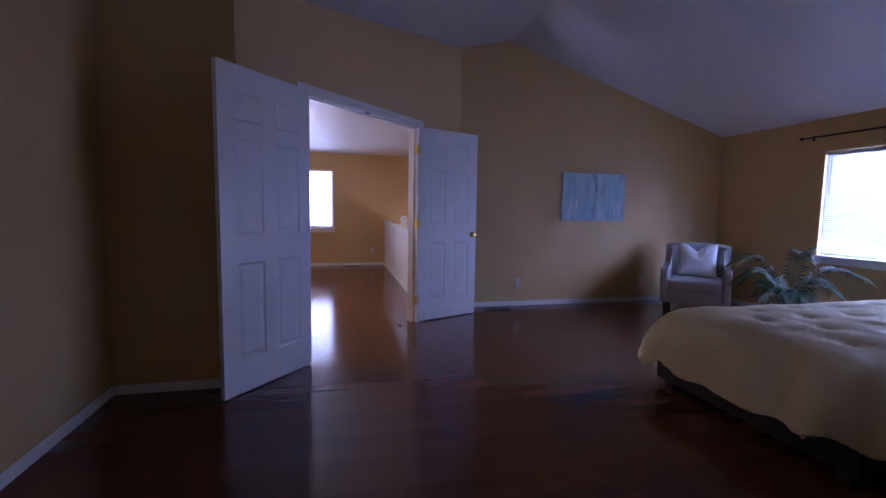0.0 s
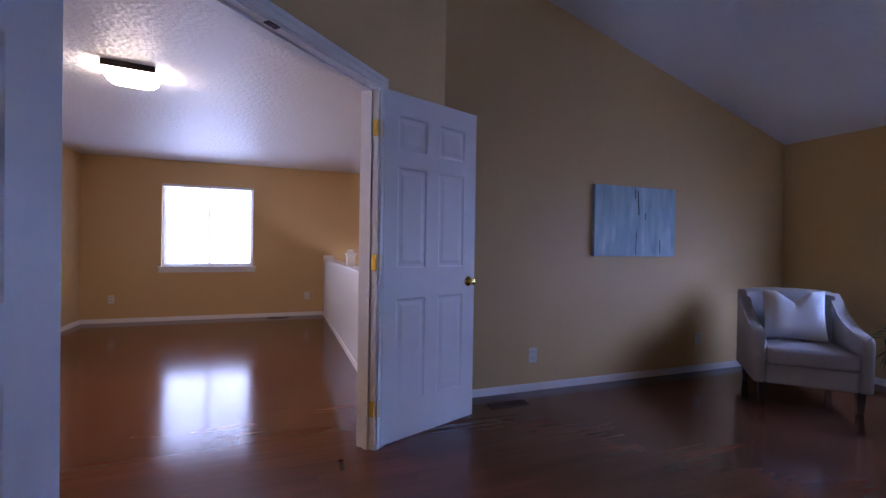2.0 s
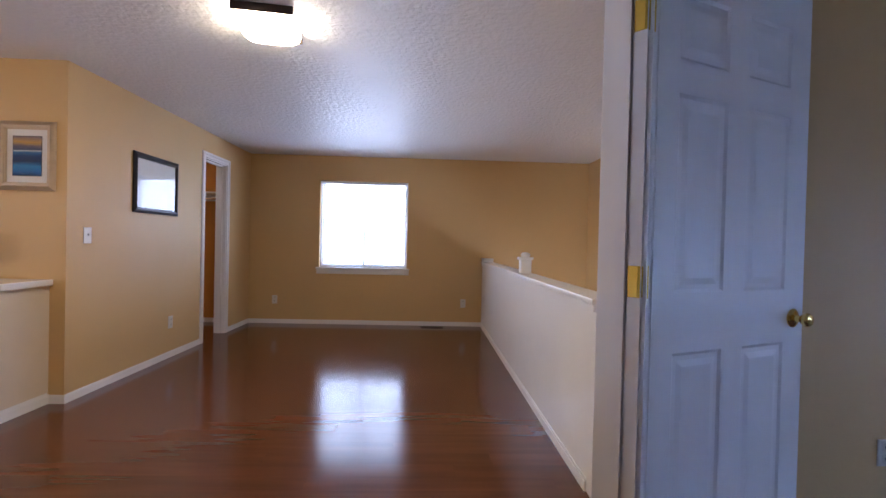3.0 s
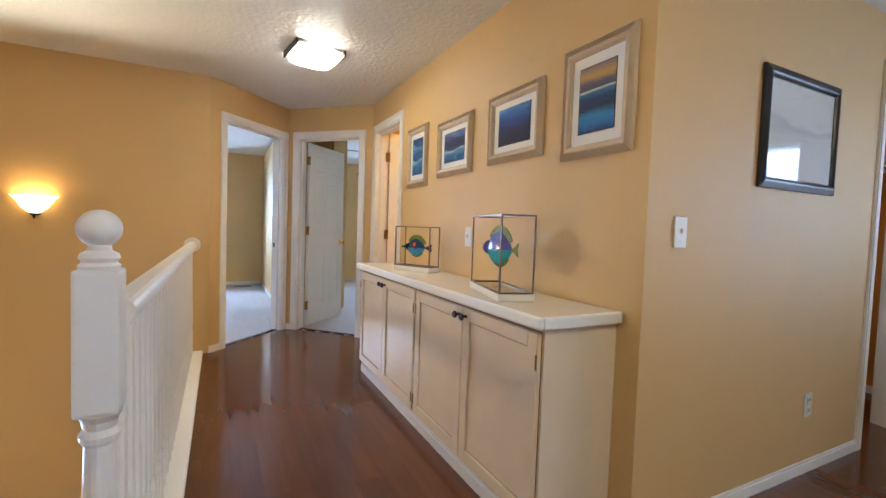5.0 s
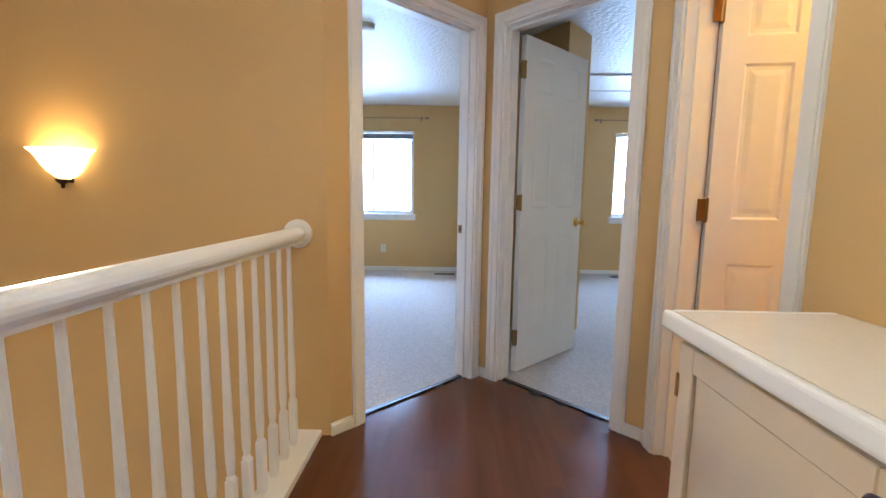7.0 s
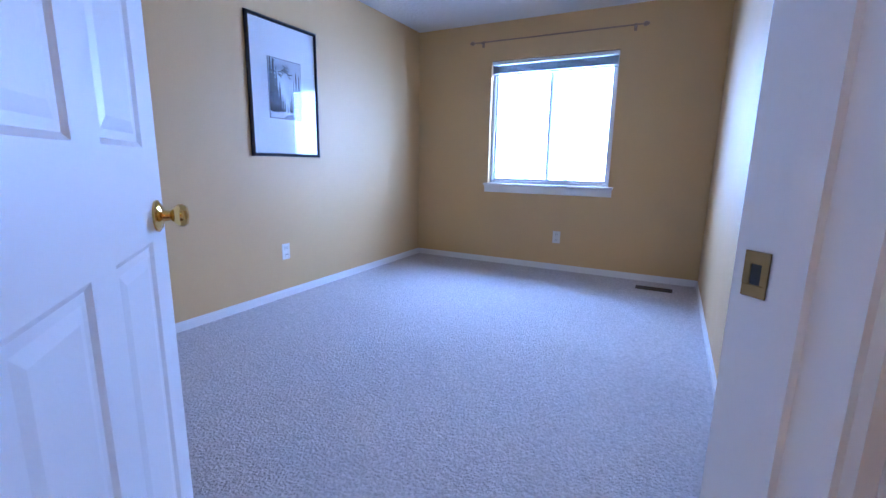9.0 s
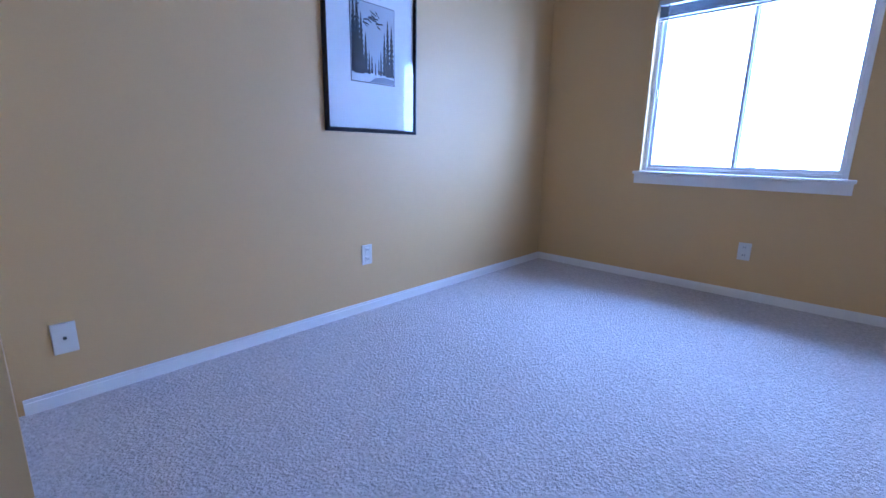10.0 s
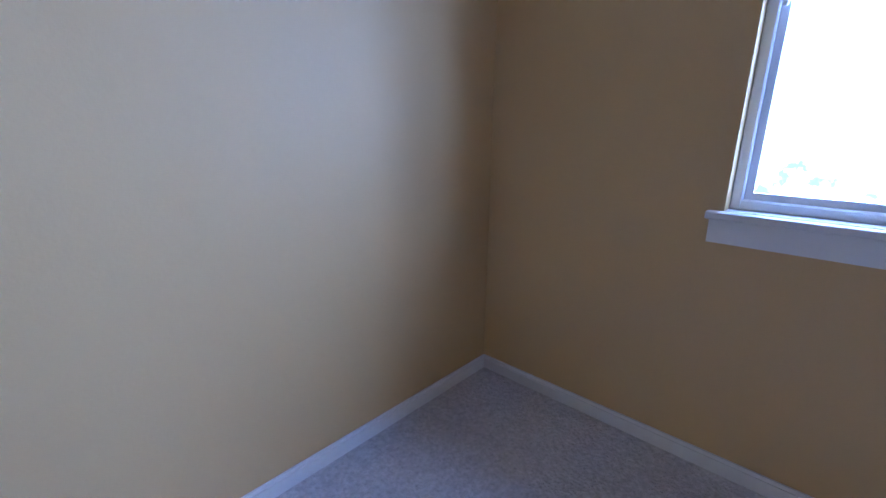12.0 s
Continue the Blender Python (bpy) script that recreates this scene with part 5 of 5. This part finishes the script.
for s in (-1, 1):
    bm = bmesh.new()
    prof = [(-0.345, 0.155), (-0.362, 0.48), (-0.352, 0.535), (-0.318, 0.560), (-0.20, 0.566), (-0.04, 0.585), (0.10, 0.645), (0.20, 0.745), (0.275, 0.815), (0.335, 0.800), (0.335, 0.155)]
    lo, hi = (0.276, 0.352)
    a = [bm.verts.new((s * lo, y, z)) for y, z in prof]
    b = [bm.verts.new((s * hi, y, z)) for y, z in prof]
    bm.faces.new(a)
    bm.faces.new(b[::-1])
    for k in range(len(prof)):
        j = (k + 1) % len(prof)
        bm.faces.new((a[k], a[j], b[j], b[k]))
    bmesh.ops.bevel(bm, geom=bm.edges[:], offset=0.018, segments=3, affect="EDGES", profile=0.5)
    part("arm", bm, FABRIC, chair, smooth=True)
for x in (-0.29, 0.29):
    for y in (-0.30, 0.28):
        bm = bmesh.new()
        lo, hi = 0.016, 0.026
        a = [bm.verts.new((x + i * lo, y + j * lo, 0.0)) for i, j in ((-1, -1), (1, -1), (1, 1), (-1, 1))]
        b = [bm.verts.new((x + i * hi, y + j * hi, 0.154)) for i, j in ((-1, -1), (1, -1), (1, 1), (-1, 1))]
        bm.faces.new(a[::-1])
        bm.faces.new(b)
        for k in range(4):
            bm.faces.new((a[k], a[(k + 1) % 4], b[(k + 1) % 4], b[k]))
        part("leg", bm, DWOOD, chair, "dark tapered wooden leg")

bm = bmesh.new()
n = 22
for s in (-1, 1):
    rows = []
    for i in range(n + 1):
        row = []
        for j in range(n + 1):
            u, v = -1 + 2 * i / n, -1 + 2 * j / n
            th = 0.075 * ((1 - u ** 4) * (1 - v ** 4)) ** 0.55
            pin = 1 - 0.07 * (1 - u * u) * v * v - 0.07 * (1 - v * v) * u * u
            x, z = 0.215 * u * pin, 0.205 * v * pin
            if v > 0:
                z -= 0.085 * v * max(0.0, 1 - abs(u) / 0.55)
                th *= 1 - 0.5 * v * max(0.0, 1 - abs(u) / 0.4)
            row.append(bm.verts.new((x, s * th, z)))
        rows.append(row)
    for a, b in zip(rows, rows[1:]):
        for j in range(n):
            bm.faces.new((a[j], a[j + 1], b[j + 1], b[j]))
bmesh.ops.remove_doubles(bm, verts=bm.verts, dist=1e-5)
cushion = solo("throw_pillow", bm, LINEN, "white linen throw pillow with a dented top on the armchair", "pillow", smooth=True)
cushion.matrix_basis = CM @ pose(0.0, 0.085, 0.632, -13, 0, 2)

# ---------------------------------------------------------------- potted palm
palm = thing("potted_palm", pose(6.20, 3.60, 0), "green feathered palm in a black tapered pot below the window", "potted plant")
part("pot", lathe(((0.095, 0.0), (0.10, 0.01), (0.132, 0.245), (0.140, 0.25), (0.140, 0.275), (0.126, 0.275), (0.122, 0.24)), 28), POT, palm, smooth=True)
part("soil", lathe(((0.118, 0.235), (0.118, 0.241)), 24), SOIL, palm)
rg = random.Random(11)


def palm_frond(azimuth, reach, rise, sag):
    """A stem that climbs, arches over and hangs, with paired leaflets along its outer two thirds."""
    az = radians(azimuth)
    out, side, n = Vector((math.cos(az), math.sin(az), 0)), Vector((-math.sin(az), math.cos(az), 0)), 30
    pts = []
    for i in range(n + 1):
        u = i / n
        pts.append(out * (0.015 + reach * u ** 1.35) + side * (0.05 * math.sin(2.2 * u + azimuth)) * u + Vector((0, 0, 0.23 + rise * math.sin(min(1.0, u * 1.25) * math.pi / 2) - sag * max(0.0, u - 0.55) ** 1.6 * 2.4)))
    bm = bmesh.new()
    prev = None
    for i, p in enumerate(pts):
        w = 0.0055 * (1 - i / (n + 3))
        ring = [bm.verts.new(p + side * w * c + Vector((0, 0, 1)) * w * s) for c, s in ((1, 0), (0, 1), (-1, 0), (0, -1))]
        if prev:
            for q in range(4):
                bm.faces.new((prev[q], prev[(q + 1) % 4], ring[(q + 1) % 4], ring[q]))
        prev = ring
    frond = part("frond", bm, STEM, palm, "feathered palm frond")
    bm = bmesh.new()
    for i in range(7, n + 1):
        p = pts[i]
        t = (pts[min(n, i + 1)] - pts[i - 1]).normalized()
        u = (i - 7) / (n - 7)
        ln = (0.07 + 0.13 * math.sin(math.pi * (0.22 + 0.66 * u))) * rg.uniform(0.85, 1.12)
        for s in (-1, 1):
            d = (side * s * 0.85 + t * 0.70 + Vector((0, 0, 0.10))).normalized()
            wv = t * 0.0085
            droop = Vector((0, 0, -0.055 * rg.uniform(0.5, 1.5)))
            a, m_, e = p, p + d * ln * 0.5, p + d * ln + droop
            v = [bm.verts.new(x) for x in (a - wv * 0.4, m_ - wv, e, m_ + wv, a + wv * 0.4, m_ + Vector((0, 0, 0.005)))]
            for k in range(5):
                bm.faces.new((v[k], v[(k + 1) % 5], v[5]))
    part("leaf_blade", bm, LEAF, frond)["kind"] = "stuff"


for row in ((158, 0.60, 0.58, 0.28), (146, 0.46, 0.40, 0.22), (176, 0.40, 0.28, 0.20), (118, 0.40, 0.42, 0.30), (12, 0.34, 0.62, 0.16), (80, 0.30, 0.30, 0.16),
            (-24, 0.62, 0.46, 0.16), (-12, 0.46, 0.34, 0.22), (-50, 0.48, 0.30, 0.32), (-120, 0.26, 0.24, 0.16), (230, 0.30, 0.22, 0.14)):
    palm_frond(*row)

# ---------------------------------------------------------------- canvas painting
CANVAS = bpy.data.materials.new("blue_grey_canvas")
CANVAS.use_nodes = True
nt = CANVAS.node_tree
tc = nt.nodes.new("ShaderNodeTexCoord")
mp = nt.nodes.new("ShaderNodeMapping")
mp.inputs["Scale"].default_value = (9.0, 1.0, 1.1)
no = nt.nodes.new("ShaderNodeTexNoise")
no.inputs["Scale"].default_value = 1.6
no.inputs["Detail"].default_value = 6
cr = nt.nodes.new("ShaderNodeValToRGB")
for e, (p, c) in zip((cr.color_ramp.elements[0], cr.color_ramp.elements[1], cr.color_ramp.elements.new(0.5), cr.color_ramp.elements.new(0.62)), ((0.2, (0.19, 0.33, 0.40)), (0.9, (0.56, 0.68, 0.68)), (0.42, (0.34, 0.50, 0.55)), (0.60, (0.43, 0.58, 0.60)))):
    e.position, e.color = p, (*c, 1)
nt.links.new(tc.outputs["Generated"], mp.inputs[0])
nt.links.new(mp.outputs[0], no.inputs["Vector"])
nt.links.new(no.outputs["Fac"], cr.inputs[0])
nt.links.new(cr.outputs[0], nt.nodes["Principled BSDF"].inputs["Base Color"])
nt.nodes["Principled BSDF"].inputs["Roughness"].default_value = 0.6
art = thing("canvas_painting", pose(4.970, 5.259, 1.392), "blue-grey abstract canvas with vertical streaks", "painting")
part("canvas", box(-0.452, 0.452, -0.035, 0.0, -0.305, 0.305, 0.004, 1), CANVAS, art)
streak = mat("dark_streak_paint", (0.07, 0.08, 0.09), 0.6, var=0.4, vscale=30)
for x, z0, z1, w, rz in ((0.005, -0.29, -0.10, 0.004, 2), (0.03, 0.06, 0.27, 0.006, -4), (-0.02, 0.20, 0.29, 0.005, 1), (0.27, -0.28, -0.16, 0.004, 0), (0.10, 0.02, 0.08, 0.004, 0)):
    part("streak", box(-w, w, -0.0365, -0.0352, z0, z1), streak, art, at=pose(x, 0, 0, 0, rz, 0))
outlet("wall_outlet", pose(3.961, 5.259, 0.285), "white duplex outlet below the canvas")
outlet("wall_outlet", pose(5.775, 5.259, 0.311), "white duplex outlet behind the armchair")

# ---------------------------------------------------------------- carpeted bedroom
photo_sky = mat("photo_pale_sky", (0.50, 0.52, 0.56), 0.4, var=0.1, vscale=4)
photo_dark = mat("photo_dark_trees", (0.012, 0.012, 0.018), 0.4, var=0.3, vscale=40)
photo_snow = mat("photo_snow", (0.66, 0.68, 0.72), 0.4, var=0.25, vscale=60)
photo_water = mat("photo_grey_water", (0.22, 0.24, 0.28), 0.4, var=0.2, vscale=20)
PM = pose(-6.185, 3.081, 1.485, 0, 0, 180)
ph = framed("forest_photograph", PM, 0.625, 0.900, 0.022, 0.29, 0.39, BLACKF, photo_sky, "black framed black-and-white forest photograph behind glass", lift=0.008, ridges=False)
rp = random.Random(3)


def tree_shape(bm, x, z0, h, w, xl, xr, zt):
    n = max(5, int(h / 0.012))
    left, right = [], []
    for i in range(n):
        u = i / (n - 1)
        ww = w * (1 - u) ** 0.8 * (0.55 + 0.45 * (i % 2)) * rp.uniform(0.75, 1.15) + 0.0012
        z = min(zt, z0 + h * u)
        left.append((max(xl, x - ww), z))
        right.append((min(xr, x + ww), z))
    ring = [bm.verts.new((a, -0.0074, b)) for a, b in left + right[::-1]]
    for i in range(n - 1):
        j = 2 * n - 1 - i
        bm.faces.new((ring[i], ring[i + 1], ring[j - 1], ring[j]))


xl, xr, zb, zt = -0.143, 0.143, 0.008 - 0.193, 0.008 + 0.193
bm = bmesh.new()
bm.faces.new([bm.verts.new(q) for q in ((xl, -0.0072, zb), (xr, -0.0072, zb), (xr, -0.0072, zb + 0.03), (0.05, -0.0072, zb + 0.052), (-0.05, -0.0072, zb + 0.055), (xl, -0.0072, zb + 0.045))])
part("snow_bank", bm, photo_snow, ph)
bm = bmesh.new()
bm.faces.new([bm.verts.new(q) for q in ((-0.03, -0.0073, zb), (xr, -0.0073, zb), (xr, -0.0073, zb + 0.026), (0.07, -0.0073, zb + 0.034), (0.01, -0.0073, zb + 0.024))])
part("water", bm, photo_water, ph)
bm = bmesh.new()
for x, h, w in ((-0.128, 0.36, 0.030), (-0.105, 0.37, 0.034), (-0.080, 0.30, 0.026), (-0.052, 0.20, 0.018), (-0.03, 0.12, 0.010), (-0.012, 0.09, 0.008), (0.012, 0.06, 0.006), (0.035, 0.08, 0.007), (0.05, 0.13, 0.010), (0.075, 0.22, 0.018), (0.098, 0.29, 0.022), (0.125, 0.27, 0.024)):
    tree_shape(bm, x, zb + 0.045 - 0.01 * rp.random(), h, w, xl, xr, zt)
for k in range(16):
    x, z = rp.uniform(xl + 0.02, 0.05), rp.uniform(zt - 0.10, zt - 0.01)
    a = rp.uniform(-0.9, 0.3)
    ln = rp.uniform(0.02, 0.05)
    q = [(x, z), (x + ln * math.cos(a), z + ln * math.sin(a)), (x + ln * math.cos(a), z + ln * math.sin(a) - 0.006), (x, z - 0.009)]
    bm.faces.new([bm.verts.new((min(xr, max(xl, i)), -0.0074, min(zt, j))) for i, j in q])
part("forest", bm, photo_dark, ph)

outlet("wall_outlet", pose(-6.115, 3.081, 0.348, 0, 0, 180), "white duplex outlet on the carpeted bedroom wall")
outlet("cable_jack", pose(-4.752, 3.081, 0.258, 0, 0, 180), "white wall plate with a cable connector", "jack")
outlet("wall_outlet", pose(-8.039, 4.624, 0.327, 0, 0, 90), "white duplex outlet under the bedroom window")
floor_vent("floor_vent", pose(-7.78, 5.515, 0.006, 0, 0, 90), 0.28, 0.10, "dark metal floor register in the carpet")
floor_vent("floor_vent", pose(-7.78, 7.95, 0.006, 0, 0, 90), 0.28, 0.10, "dark metal floor register of the second bedroom")
sd = thing("smoke_detector", pose(-5.15, 4.96, CH), "white round smoke detector on the bedroom ceiling", "smoke detector")
part("base", lathe(((0.062, 0.0), (0.062, -0.012)), 24), PLATE, sd)
part("cover", lathe(((0.058, -0.0125), (0.056, -0.03), (0.045, -0.040), (0.01, -0.042)), 24), PLATE, sd, smooth=True)
ah = thing("attic_hatch", pose(-6.75, 7.25, CH), "white framed attic hatch in the second bedroom ceiling", "hatch")
part("panel", box(-0.30, 0.30, -0.45, 0.45, -0.008, 0.0), CEIL, ah)
for q in ((-0.36, -0.30, -0.51, 0.51), (0.30, 0.36, -0.51, 0.51), (-0.30, 0.30, -0.51, -0.45), (-0.30, 0.30, 0.45, 0.51)):
    part("trim", box(*q, -0.018, 0.0), TRIM, ah)

# ---------------------------------------------------------------- laminate floor, plank by plank
BEDROOM = [(0.30, -1.26), (7.02, -1.26), (7.02, 5.32), (3.13, 5.32), (1.075, 3.265), (0.30, 3.265)]
LOFT = [(-0.50, 2.40), (0.30, 2.40), (0.30, 3.265), (1.075, 3.265), (3.13, 5.32), (2.80, 5.40), (2.80, 9.60), (-2.14, 9.60), (-2.14, 7.46), (-0.60, 7.46), (-0.60, 6.55), (-3.68, 6.55), (-4.43, 5.79), (-3.70, 5.00), (-0.50, 5.00)]


def spans(points, y):
    xs = []
    for i, (xa, ya) in enumerate(points):
        xb, yb = points[(i + 1) % len(points)]
        if (ya <= y) != (yb <= y):
            xs.append(xa + (y - ya) / (yb - ya) * (xb - xa))
    xs.sort()
    return list(zip(xs[::2], xs[1::2]))


sub = slab("floor_laminate", [(x, y) for x, y in BEDROOM], -0.12, -0.0105, SUB, "dark cherry laminate plank floor of the bedroom", "floor")
sub2 = slab("floor_landing", [(x, y) for x, y in LOFT], -0.12, -0.0100, SUB, "dark cherry laminate plank floor of loft and landing", "floor")
rng = random.Random(5)
PW, PL = 0.122, 1.20
plank_mesh = mesh_of("plank", box(0, 1, 0.0001, PW - 0.0001, -0.010, 0.0), PLANK)
for base, poly in ((sub, BEDROOM), (sub2, LOFT)):
    y = min(p[1] for p in poly)
    while y < max(p[1] for p in poly):
        for a, b in spans(poly, y + PW / 2):
            x = a - rng.random() * PL
            while x < b:
                x0, x1 = max(a, x), min(b, x + PL)
                if x1 - x0 > 0.03:
                    ob = new("plank", plank_mesh)
                    ob.parent = base
                    ob.matrix_basis = Matrix.LocRotScale((x0 + 0.0001, y, rng.uniform(-0.00003, 0.0)), None, (x1 - x0 - 0.0002, 1, 1))
                x += PL
        y += PW
